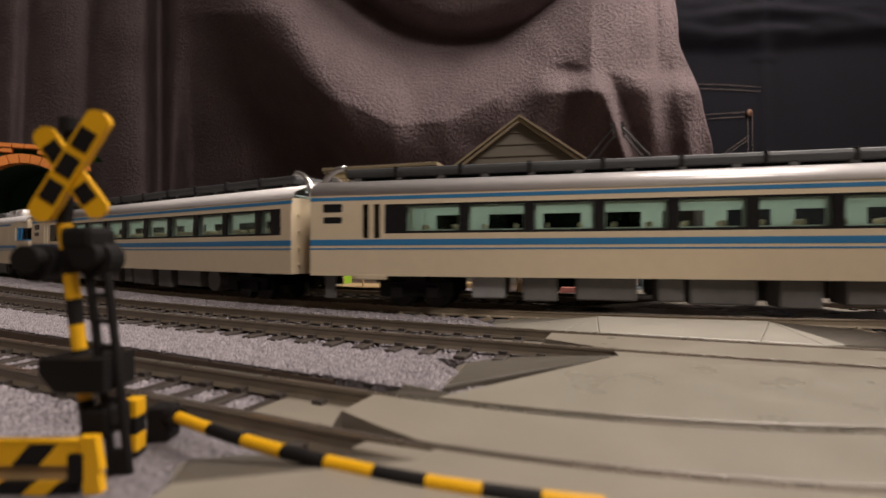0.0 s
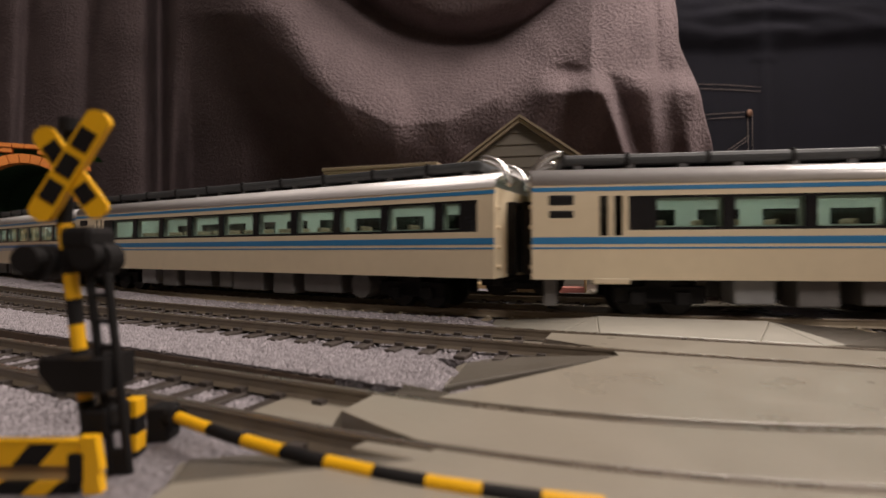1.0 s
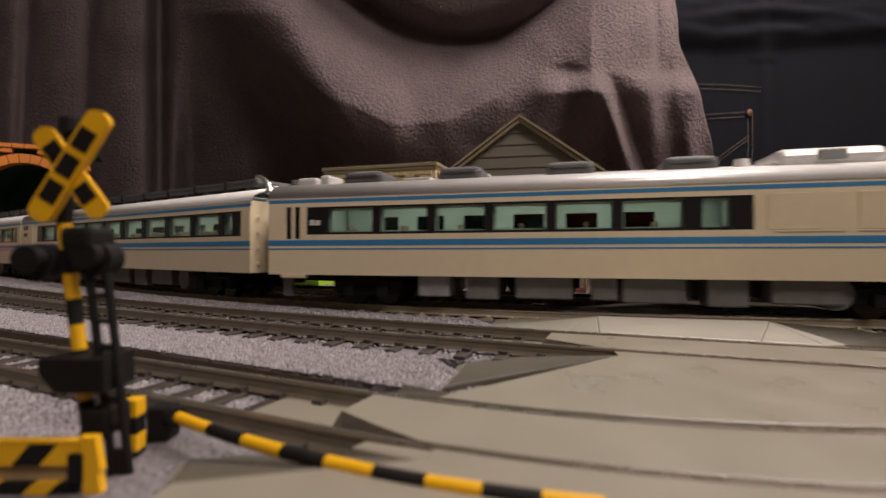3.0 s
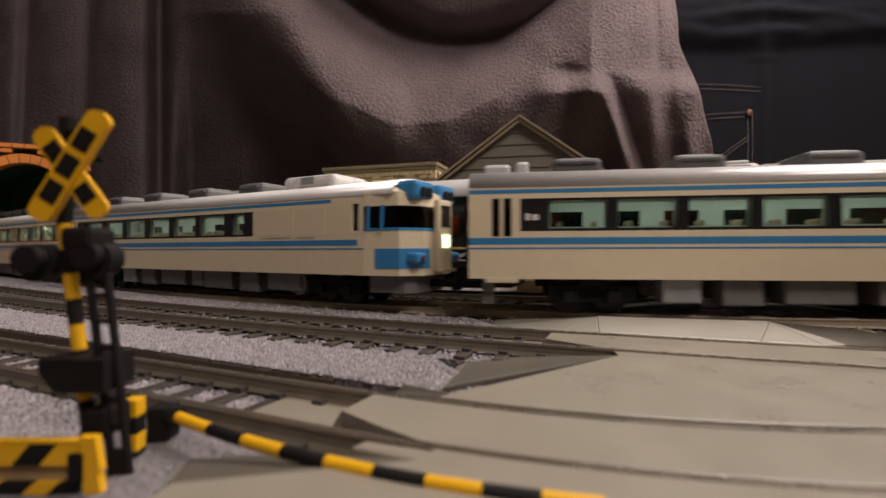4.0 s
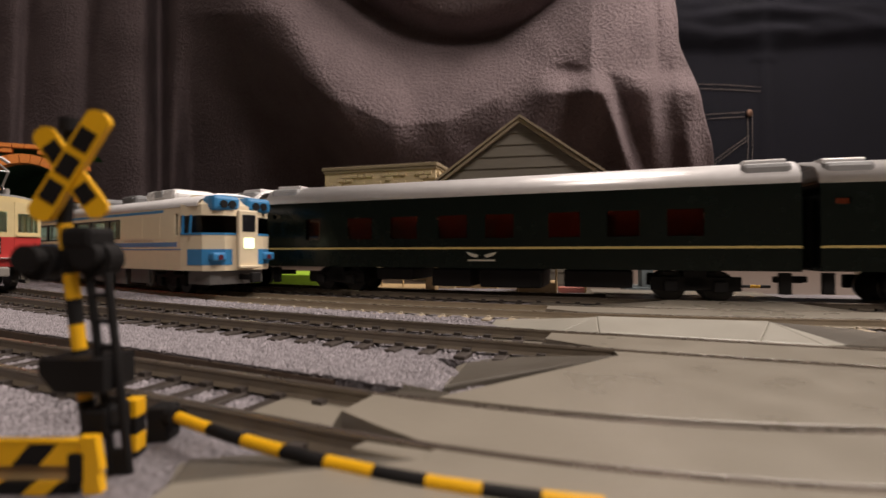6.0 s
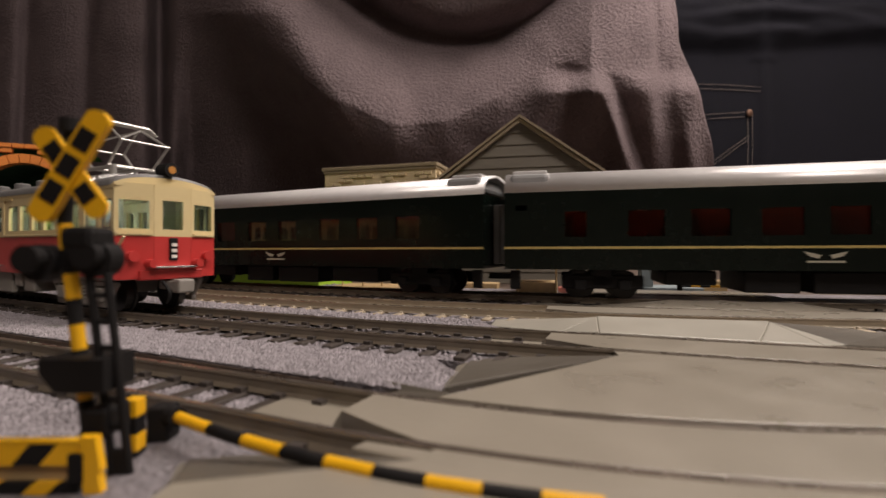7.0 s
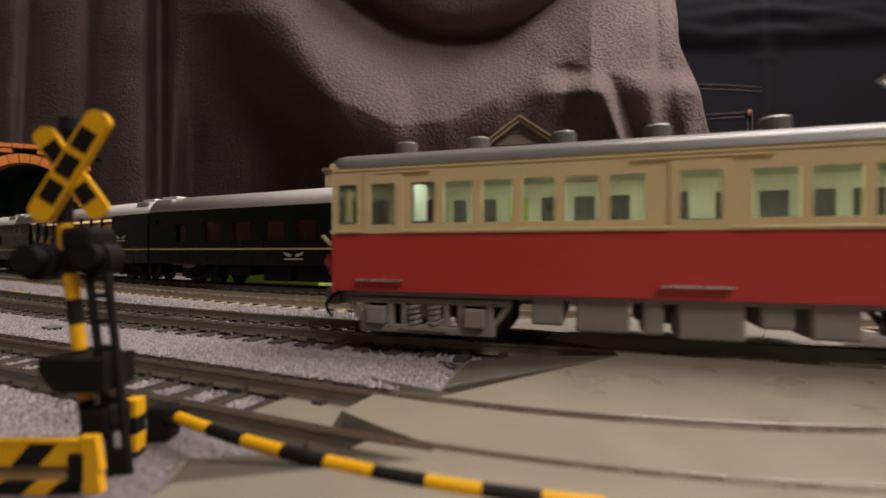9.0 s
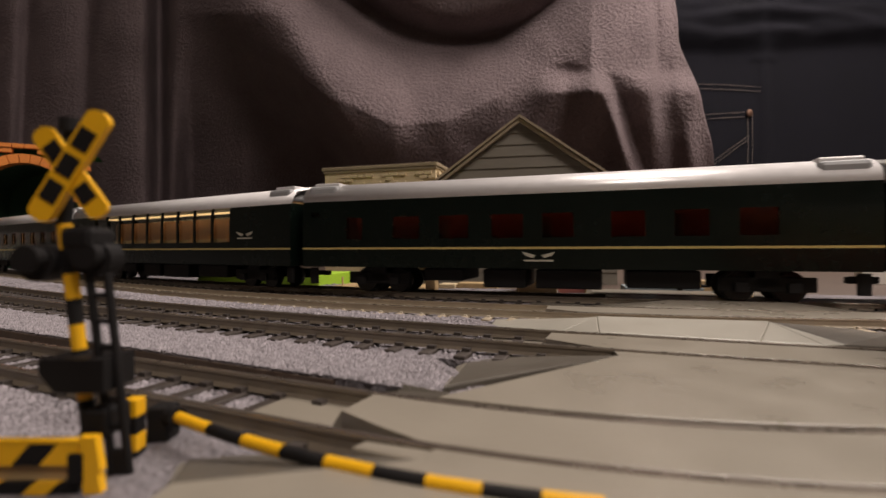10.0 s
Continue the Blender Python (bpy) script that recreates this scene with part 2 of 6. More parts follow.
def steps(a, b, n):
    return [a + (b - a) * i / n for i in range(n + 1)]


# ---- the tracks' lines over the board ----
RAIL = 0.006
# y = a x^2 + b x + c between xl and xr, straight on beyond, levelling out far off
LINES = {"A": (0.60, -0.390, 0.2260, -0.207, 0.152), "B": (0.96, -0.375, 0.1740, -0.152, 0.141),
         "C": (0.58, -0.3726, 0.1148, -0.267, 0.176), "D": (3.68, -0.390, 0.0557, -0.0101, 0.0500),
         "E": (0.56, -0.440, 0.1185, -0.005, 0.1075)}      # E: the middle of the road plates at the third track
GAUGE = {"A": 0.00875, "B": 0.00875, "C": 0.00875, "D": 0.0067}      # half the distance between the rails; the nearest track is narrowed to fit the camera's view


class Line:
    def __init__(self, key):
        a, b, c, xl, xr = LINES[key]
        x = np.linspace(-3.2, 1.8, 10001)
        sl, sr = 2 * a * xl + b, 2 * a * xr + b
        far = {"A": -0.46, "B": -0.42, "C": -0.36, "D": -0.2, "E": -0.36}[key]
        slope = np.where(x < xl, sl, np.where(x > xr, sr, 2 * a * x + b))
        slope = slope * np.clip(1 - (far - x) / 0.3, 0, 1) ** np.where(x < far, 1.0, 0.0)
        y = np.concatenate([[0], np.cumsum((slope[1:] + slope[:-1]) / 2 * np.diff(x))])
        y += c - np.interp(0, x, y)
        s = np.concatenate([[0], np.cumsum(np.hypot(np.diff(x), np.diff(y)))])
        self.s, self.x, self.y = s - np.interp(0, x, s), x, y

    def at(self, s, off=0.0):
        """The place and the heading at s; off is to the camera's side."""
        x, y = np.interp(s, self.s, self.x), np.interp(s, self.s, self.y)
        h = math.atan2(np.interp(s + 0.004, self.s, self.y) - np.interp(s - 0.004, self.s, self.y),
                       np.interp(s + 0.004, self.s, self.x) - np.interp(s - 0.004, self.s, self.x))
        return float(x + math.sin(h) * off), float(y - math.cos(h) * off), h

    def ride(self, s, half):
        """The pose of a vehicle whose bogies stand half before and behind s."""
        a, b = self.at(s - half), self.at(s + half)
        h = math.degrees(math.atan2(b[1] - a[1], b[0] - a[0]))
        return pose((a[0] + b[0]) / 2, (a[1] + b[1]) / 2, RAIL, 0, 0, h)


TRACK = {k: Line(k) for k in LINES}


def sweep(line, s0, s1, n, outline):
    """A bar with the outline (off, z) along a track's line."""
    bm = bmesh.new()
    rings = []
    for i in range(n + 1):
        s = s0 + (s1 - s0) * i / n
        rings.append([bm.verts.new((*line.at(s, o)[:2], z)) for o, z in outline])
    m = len(outline)
    for a, b in zip(rings, rings[1:]):
        for i in range(m):
            bm.faces.new((a[i], a[(i + 1) % m], b[(i + 1) % m], b[i]))
    bm.faces.new(rings[0][::-1])
    bm.faces.new(rings[-1])
    return bm

# ---- room and board ----


def setting(name, bm, material, label, category, smooth=False):
    return tagged(new(name, mesh(name, bm, material, smooth)), label, category, kind="structure")


def build_room():
    x0, x1, y0, y1, z0, z1, t = -3.4, 2.4, -2.0, 2.2, -0.75, 1.7, 0.1
    setting("floor", boxes((x0, x1, y0, y1, z0 - t, z0)), M_FLOOR, "brown wooden room floor under the layout", "floor")
    setting("ceiling", boxes((x0, x1, y0, y1, z1, z1 + t)), M_PLASTER, "plain pale plastered room ceiling", "ceiling")
    setting("wall_north", boxes((x0 - t, x1 + t, y1, y1 + t, z0, z1)), M_PLASTER, "plain pale plastered room wall", "wall")
    setting("wall_south", boxes((x0 - t, x1 + t, y0 - t, y0, z0, z1)), M_PLASTER, "plain pale plastered room wall", "wall")
    setting("wall_west", boxes((x0 - t, x0, y0, y1, z0, z1)), M_PLASTER, "plain pale plastered room wall", "wall")
    setting("wall_east", boxes((x1, x1 + t, y0, y1, z0, z1)), M_PLASTER, "plain pale plastered room wall", "wall")
    setting("ground", boxes((-3.3, 2.0, -0.15, 1.1, -0.02, 0.0)), M_BOARD, "brown wooden layout board with worn grain", "board")


def strip(line_a, off_a, line_b, off_b, x0, x1, n, m, height, base):
    """A bed of ground between two lines, with an uneven top and upright edges."""
    bm = bmesh.new()
    A, B = TRACK[line_a], TRACK[line_b]
    rows = []
    for i in range(n + 1):
        x = x0 + (x1 - x0) * i / n
        sa, sb = np.interp(x, A.x, A.s), np.interp(x, B.x, B.s)
        p, q = A.at(sa, off_a), B.at(sb, off_b)
        row = []
        for k in range(m + 1):
            u = k / m
            X, Y = p[0] + (q[0] - p[0]) * u, p[1] + (q[1] - p[1]) * u
            row.append(bm.verts.new((X, Y, height(u) + 0.0005 * noise.noise((X * 90, Y * 90, 3)) + 0.0003 * noise.noise((X * 400, Y * 400, 5)))))
        rows.append(row)
    for a, b in zip(rows, rows[1:]):
        for k in range(m):
            bm.faces.new((a[k], a[k + 1], b[k + 1], b[k]))
    for k in (0, m):
        low = [bm.verts.new((r[k].co.x, r[k].co.y, base)) for r in rows]
        for i in range(n):
            bm.faces.new((rows[i][k], rows[i + 1][k], low[i + 1], low[i]))
    return bm


SPRUNG = []      # the third track's sheet, which gives way a little under the tram
BEDS = [  # lines, offsets, heights across, name
    ("A", -60, "A", 17, lambda u: 0.0029),
    ("A", 17, "B", -17, lambda u: 0.0030),
    ("B", -17, "B", 17, lambda u: 0.0029),
    ("B", 17, "C", -17, lambda u: 0.0030 + 0.0006 * math.sin(u * 3.1)),
    ("C", -17, "C", 16, lambda u: 0.0029),
    ("C", 16, "D", -12.6, lambda u: 0.0030 + 0.0015 * u * u * (3 - 2 * u)),
    ("D", -12, "D", 9.6, lambda u: 0.0029),
    ("D", 9.6, "D", 33, lambda u: 0.0038 - 0.0012 * u),
]


BED_END = {"BC": 0.012, "CC": 0.022, "CD": 0.003}      # where the road plates take over


def build_beds():
    for a, oa, b, ob_, h in BEDS:
        bm = strip(a, oa / 1000, b, ob_ / 1000, -0.9, BED_END.get(a + b, 0.5), 260, 10, h, 0.0)
        bed = setting("gravel_bed", bm, M_GRAVEL, "mauve-grey fine gravel ballast bed between tracks", "gravel")
        if "C" in (a, b):
            SPRUNG.append(bed)
    # dark brown strip puts the shaded gap at the sheet's edge into colour
    edge = sweep(TRACK["D"], -0.30, -0.0250, 90, [(-0.0126, 0.0014), (-0.0121, 0.0014), (-0.0121, 0.0040), (-0.0126, 0.0040)])
    SPRUNG.append(setting("bed_edge", edge, M_BOARD, "dark strip at the sprung ballast sheet's edge for its shadow gap", "board"))
    # loose grains on the beds the camera sees from nearby
    rng = np.random.RandomState(4)
    octa = np.array([(1, 0, 0), (-1, 0, 0), (0, 1, 0), (0, -1, 0), (0, 0, 1), (0, 0, -1)], float)
    tri = np.array([(0, 2, 4), (2, 1, 4), (1, 3, 4), (3, 0, 4), (2, 0, 5), (1, 2, 5), (3, 1, 5), (0, 3, 5)])
    for (a, oa, b, ob_, h), count, size in zip(BEDS, (3000, 8000, 3000, 11000, 3000, 26000, 7000, 9000), (0.5, 0.5, 0.45, 0.5, 0.45, 0.48, 0.42, 0.45)):
        A, B = TRACK[a], TRACK[b]
        x = -0.55 + 0.70 * rng.rand(count) ** 0.75 if a != "D" else -0.16 + (0.125 if oa > 0 else 0.15) * rng.rand(count)
        if a == "C":
            x = -0.32 + 0.345 * rng.rand(count) ** 0.7
        x = np.minimum(x, BED_END.get(a + b, 0.5) - 0.002 * rng.rand(count))
        u = rng.rand(count)
        pts = []
        for xi, ui in zip(x, u):
            p = A.at(float(np.interp(xi, A.x, A.s)), oa / 1000)
            q = B.at(float(np.interp(xi, B.x, B.s)), ob_ / 1000)
            pts.append((p[0] + (q[0] - p[0]) * ui, p[1] + (q[1] - p[1]) * ui, h(ui)))
        c = np.array(pts)
        s = size / 1000 * (0.6 + 0.9 * rng.rand(count, 1, 1)) * (0.7 + 0.6 * rng.rand(count, 6, 1))
        ang = rng.rand(count) * 6.28
        rot = np.zeros((count, 3, 3))
        rot[:, 0, 0], rot[:, 0, 1], rot[:, 1, 0], rot[:, 1, 1], rot[:, 2, 2] = np.cos(ang), -np.sin(ang), np.sin(ang), np.cos(ang), 0.8
        v = np.einsum("nij,kj->nki", rot, octa) * s + c[:, None, :]
        f = (tri[None] + (np.arange(count) * 6)[:, None, None]).reshape(-1, 3)
        me = bpy.data.meshes.new("gravel_grains")
        me.from_pydata(v.reshape(-1, 3).tolist(), [], f.tolist())
        me.materials.append(M_GRAIN)
        heap = tagged(new("gravel_grains", me), "loose mauve-grey gravel grains on the ballast bed", "gravel", kind="stuff")
        if "C" in (a, b):
            SPRUNG.append(heap)


def build_track(key, sleeper_mat, chair_mat, s0, s1, pitch, label, clip=0.0009):
    line, gauge = TRACK[key], GAUGE[key]
    half = 0.0155 * gauge / 0.00875
    tr = tagged(thing("railway_track", label, "track"), kind="structure")
    for side in (-1, 1):
        c = side * gauge
        web = [(c - 0.0012, 0.0036), (c + 0.0012, 0.0036), (c + 0.0004, 0.0042), (c + 0.0004, 0.0052), (c + 0.0006, 0.0055),
               (c + 0.0006, 0.00585), (c - 0.0006, 0.00585), (c - 0.0006, 0.0055), (c - 0.0004, 0.0052), (c - 0.0004, 0.0042)]
        part("rail", sweep(line, -1.3, 0.6, 240, web), M_RAILTAN if key == "B" else M_RAIL, tr)
        part("rail_head", sweep(line, -1.3, 0.6, 240, [(c - 0.00045, 0.00586), (c + 0.00045, 0.00586), (c + 0.00040, 0.0060), (c - 0.00040, 0.0060)]), M_RAILTOP, tr)
    bm = boxes((-0.0013, 0.0013, -half, half, 0.0014, 0.0036), bev=0.0003)
    me = mesh("sleeper", bm, sleeper_mat)
    bm = bmesh.new()
    for side in (-1, 1):
        for d in (-1, 1):
            y = side * gauge + d * 0.0017
            box(bm, -clip, clip, y - clip * 0.7, y + clip * 0.7, 0.0035, 0.0037 + clip * 0.7)
    mc = mesh("rail_chair", bm, chair_mat)
    n = int((s1 - s0) / pitch)
    for i in range(n):
        x, y, h = line.at(s0 + i * pitch)
        for nm, d in (("sleeper", me), ("rail_chair", mc)):
            ob = new(nm, d)
            ob.parent = tr
            ob.matrix_basis = pose(x, y, 0, 0, 0, math.degrees(h) + (random.random() - 0.5) * 0.8)
    return tr


def plate(line, off0, off1, ends, top, right=None, n=60, m=6, low=0.0006, flare=None):
    """A plastic slab along a track; its end facet rises from ends[k][0] to ends[k][1] (s at off0, s at off1)."""
    bm = bmesh.new()
    (b0, t0), (b1, t1) = ends
    rows = []
    for k in range(m + 1):
        u = k / m
        off = off0 + (off1 - off0) * u
        sb, st = b0 + (b1 - b0) * u, t0 + (t1 - t0) * u
        r = right or (0.36, 0.361)
        ss = [sb - 0.0035, sb, *steps(st, r[0], n), r[1], r[1] + 0.001]
        zs = [0.0012, low if st - sb > 0.0015 else top, *[top] * (n + 1), low if right else top, 0.0012]
        row = []
        for q, h in zip(ss, zs):
            o = off
            if flare:
                o = off0 + (off - off0) * (flare + (1 - flare) * min(1.0, max(0.0, (q - sb) / 0.012)))
            row.append(bm.verts.new((*line.at(q, o)[:2], h)))
        rows.append(row)
    for a, b in zip(rows, rows[1:]):
        for i in range(len(a) - 1):
            bm.faces.new((a[i], a[i + 1], b[i + 1], b[i]))
    for row in (rows[0], rows[-1]):
        low_row = [bm.verts.new((v.co.x, v.co.y, 0.0008)) for v in row]
        for i in range(len(row) - 1):
            bm.faces.new((row[i], row[i + 1], low_row[i + 1], low_row[i]))
    return bm


def facet(bm, pts, base=0.0008):
    """A flat piece of a plate: corners (track, s, off, z), with upright sides down to the bed."""
    up = [bm.verts.new((*TRACK[k].at(q, o)[:2], z)) for k, q, o, z in pts]
    lo = [bm.verts.new((v.co.x, v.co.y, base)) for v in up]
    bm.faces.new(up), bm.faces.new(lo[::-1])
    for i in range(len(up)):
        j = (i + 1) % len(up)
        bm.faces.new((up[i], lo[i], lo[j], up[j]))
    return bm


def deck(bm, rows, n=60, base=0.0008):
    """The level part of a plate between rows (track, s at its start, s at its end, off, z)."""
    grid = [[bm.verts.new((*TRACK[k].at(q, o)[:2], z)) for q in steps(s0, s1, n)] for k, s0, s1, o, z in rows]
    for a, b in zip(grid, grid[1:]):
        for i in range(n):
            bm.faces.new((a[i], a[i + 1], b[i + 1], b[i]))
    for line in (grid[0], grid[-1], [r[0] for r in grid], [r[-1] for r in grid]):
        low = [bm.verts.new((v.co.x, v.co.y, base)) for v in line]
        for i in range(len(line) - 1):
            bm.faces.new((line[i], line[i + 1], low[i + 1], low[i]))
    return bm


def build_crossing():
    def soften(ob):
        b = ob.modifiers.new("soft_edges", "BEVEL")
        b.width, b.segments, b.limit_method, b.angle_limit = 0.00035, 2, "ANGLE", radians(25)
        return ob

    def put(bm, name, label, cat, material=M_PLATE, sides=(), ramps=()):
        if not sides:
            return tagged(soften(new(name, mesh(name, bm, material))), label, cat, "crossing plates")
        root = thing(name, label, cat, group="crossing plates")
        soften(part("deck", bm, material, root))
        for side in sides:
            soften(part("sloping_side", side, material, root))
        # these sides take the darker plate tone in place of shade
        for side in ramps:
            soften(part("ramp_side", side, M_RAMPSHADE, root, "ramp side in a darker tone that stands for shade"))
        return root
    T = TRACK
    lab = "grey-green plastic road plate beside the rails"
    mid = "grey-green plastic road plate lying between two rails"
    rmp = "small grey-green plastic ramp piece at a road plate"

    # the near plate, with its sunken corner facet and the tongue along the rail
    bm = deck(bmesh.new(), [("D", 0.0018, 0.16, 0.0076, 0.0062), ("D", 0.0016, 0.16, 0.0109, 0.0064), ("D", -0.0142, 0.16, 0.0235, 0.0066), ("D", -0.0110, 0.16, 0.0330, 0.0066)])
    sides, ramps = [], []
    sides.append(facet(bmesh.new(), [("D", -0.0054, 0.0080, 0.0060), ("D", -0.0062, 0.0098, 0.0058), ("D", 0.0018, 0.0109, 0.0062), ("D", 0.0024, 0.0082, 0.0062)]))
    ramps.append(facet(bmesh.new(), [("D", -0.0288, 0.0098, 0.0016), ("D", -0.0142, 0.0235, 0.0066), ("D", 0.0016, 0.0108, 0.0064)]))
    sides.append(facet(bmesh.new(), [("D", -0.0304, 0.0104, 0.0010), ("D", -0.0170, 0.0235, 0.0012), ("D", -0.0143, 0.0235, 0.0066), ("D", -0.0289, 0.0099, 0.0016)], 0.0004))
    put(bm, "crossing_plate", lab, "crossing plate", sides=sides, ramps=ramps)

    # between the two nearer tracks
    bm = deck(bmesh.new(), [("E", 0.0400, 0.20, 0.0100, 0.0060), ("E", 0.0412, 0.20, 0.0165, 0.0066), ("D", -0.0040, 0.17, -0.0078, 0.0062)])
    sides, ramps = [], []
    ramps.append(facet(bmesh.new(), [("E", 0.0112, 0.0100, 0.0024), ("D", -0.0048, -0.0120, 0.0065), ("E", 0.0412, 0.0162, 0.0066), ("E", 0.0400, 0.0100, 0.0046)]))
    sides.append(facet(bmesh.new(), [("E", 0.0084, 0.0106, 0.0012), ("D", -0.0066, -0.0136, 0.0018), ("D", -0.0049, -0.0119, 0.0065), ("E", 0.0111, 0.0101, 0.0024)]))
    put(bm, "crossing_plate", lab, "crossing plate", sides=sides, ramps=ramps)

    # the pale humped plate
    bm = deck(bmesh.new(), [("B", 0.0535, 0.0915, 0.0175, 0.0060), ("B", 0.0521, 0.0922, 0.0265, 0.0074), ("E", 0.0360, 0.0690, -0.0100, 0.0062)], 30)
    sides, ramps = [], []
    sides.append(facet(bmesh.new(), [("B", 0.0433, 0.0405, 0.0050), ("E", 0.0360, -0.0100, 0.0062), ("B", 0.0521, 0.0265, 0.0074)]))
    sides.append(facet(bmesh.new(), [("B", 0.0218, 0.0105, 0.0030), ("B", 0.0233, 0.0262, 0.0034), ("B", 0.0433, 0.0405, 0.0050), ("B", 0.0521, 0.0265, 0.0074), ("B", 0.0535, 0.0175, 0.0058)]))
    sides.append(facet(bmesh.new(), [("B", 0.0922, 0.0265, 0.0074), ("E", 0.0690, -0.0100, 0.0062), ("B", 0.0940, 0.0475, 0.0054)]))
    sides.append(facet(bmesh.new(), [("B", 0.0922, 0.0265, 0.0074), ("B", 0.0940, 0.0475, 0.0054), ("B", 0.0995, 0.0436, 0.0050)]))
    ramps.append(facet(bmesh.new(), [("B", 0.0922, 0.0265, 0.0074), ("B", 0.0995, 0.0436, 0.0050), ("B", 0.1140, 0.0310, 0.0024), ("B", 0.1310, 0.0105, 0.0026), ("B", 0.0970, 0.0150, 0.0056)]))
    put(bm, "crossing_plate", "pale grey plastic road plate with sloping ends", "crossing plate", M_PLATEL, sides=sides, ramps=ramps)

    # the farthest plates
    bm = deck(bmesh.new(), [("A", 0.0950, 0.1310, 0.0105, 0.0058), ("A", 0.0934, 0.1327, 0.0180, 0.0068), ("A", 0.0841, 0.1363, 0.0340, 0.0058)], 30)
    sides, ramps = [], []
    sides.append(facet(bmesh.new(), [("A", 0.0640, 0.0100, 0.0028), ("A", 0.0630, 0.0180, 0.0034), ("A", 0.0841, 0.0340, 0.0058), ("A", 0.0934, 0.0180, 0.0068), ("A", 0.0950, 0.0105, 0.0058)]))
    sides.append(facet(bmesh.new(), [("A", 0.1327, 0.0180, 0.0068), ("A", 0.1363, 0.0330, 0.0058), ("A", 0.1640, 0.0200, 0.0026), ("A", 0.1640, 0.0102, 0.0026)]))
    put(bm, "crossing_plate", lab, "crossing plate", sides=sides, ramps=ramps)
    put(plate(T["A"], -0.0340, -0.0098, ((0.0600, 0.0660), (0.0560, 0.0680)), 0.0062, right=(0.14, 0.16)), "crossing_plate", lab, "crossing plate")

    for key, d, g in (("D", 0.0, 0.0060), ("E", 0.0385, 0.0072), ("B", 0.050, 0.0072), ("A", 0.086, 0.0072)):
        put(plate(T[key], -g, g, ((-0.0131 + d, -0.0128 + d), (-0.0131 + d, -0.0128 + d)), 0.0060, flare=0.62), "crossing_plate", mid, "crossing plate")
        put(plate(T[key], -g, g * 0.25, ((-0.031 + d, -0.028 + d), (-0.031 + d, -0.028 + d)), 0.0038, right=(-0.0150 + d, -0.0142 + d), n=6, low=0.0030), "ramp_piece", rmp, "ramp")
        if key == "D":
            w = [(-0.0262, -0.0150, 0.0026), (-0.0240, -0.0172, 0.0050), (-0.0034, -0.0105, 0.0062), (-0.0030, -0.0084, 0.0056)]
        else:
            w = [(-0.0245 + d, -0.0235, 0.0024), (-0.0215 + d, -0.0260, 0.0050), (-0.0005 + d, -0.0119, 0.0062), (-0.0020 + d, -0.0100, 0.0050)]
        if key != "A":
            put(facet(bmesh.new(), [(key, *q) for q in w]), "ramp_piece", "small plastic ramp piece at a road plate, toned as shaded", "ramp", M_RAMPSHADE)


# ---- the backdrop cloths ----
def bell(v, w):
    return math.exp(-(v / w) ** 2)


def smooth01(v):
    v = min(1, max(0, v))
    return v * v * (3 - 2 * v)


def along(x, pts):
    """Height of a line through the corners at x."""
    for (xa, ya), (xb, yb) in zip(pts, pts[1:]):
        if x <= xb:
            return ya + (yb - ya) * smooth01(max(0.0, (x - xa) / (xb - xa))) * 0.4 + 0.6 * (yb - ya) * max(0.0, (x - xa) / (xb - xa))
    return pts[-1][1]


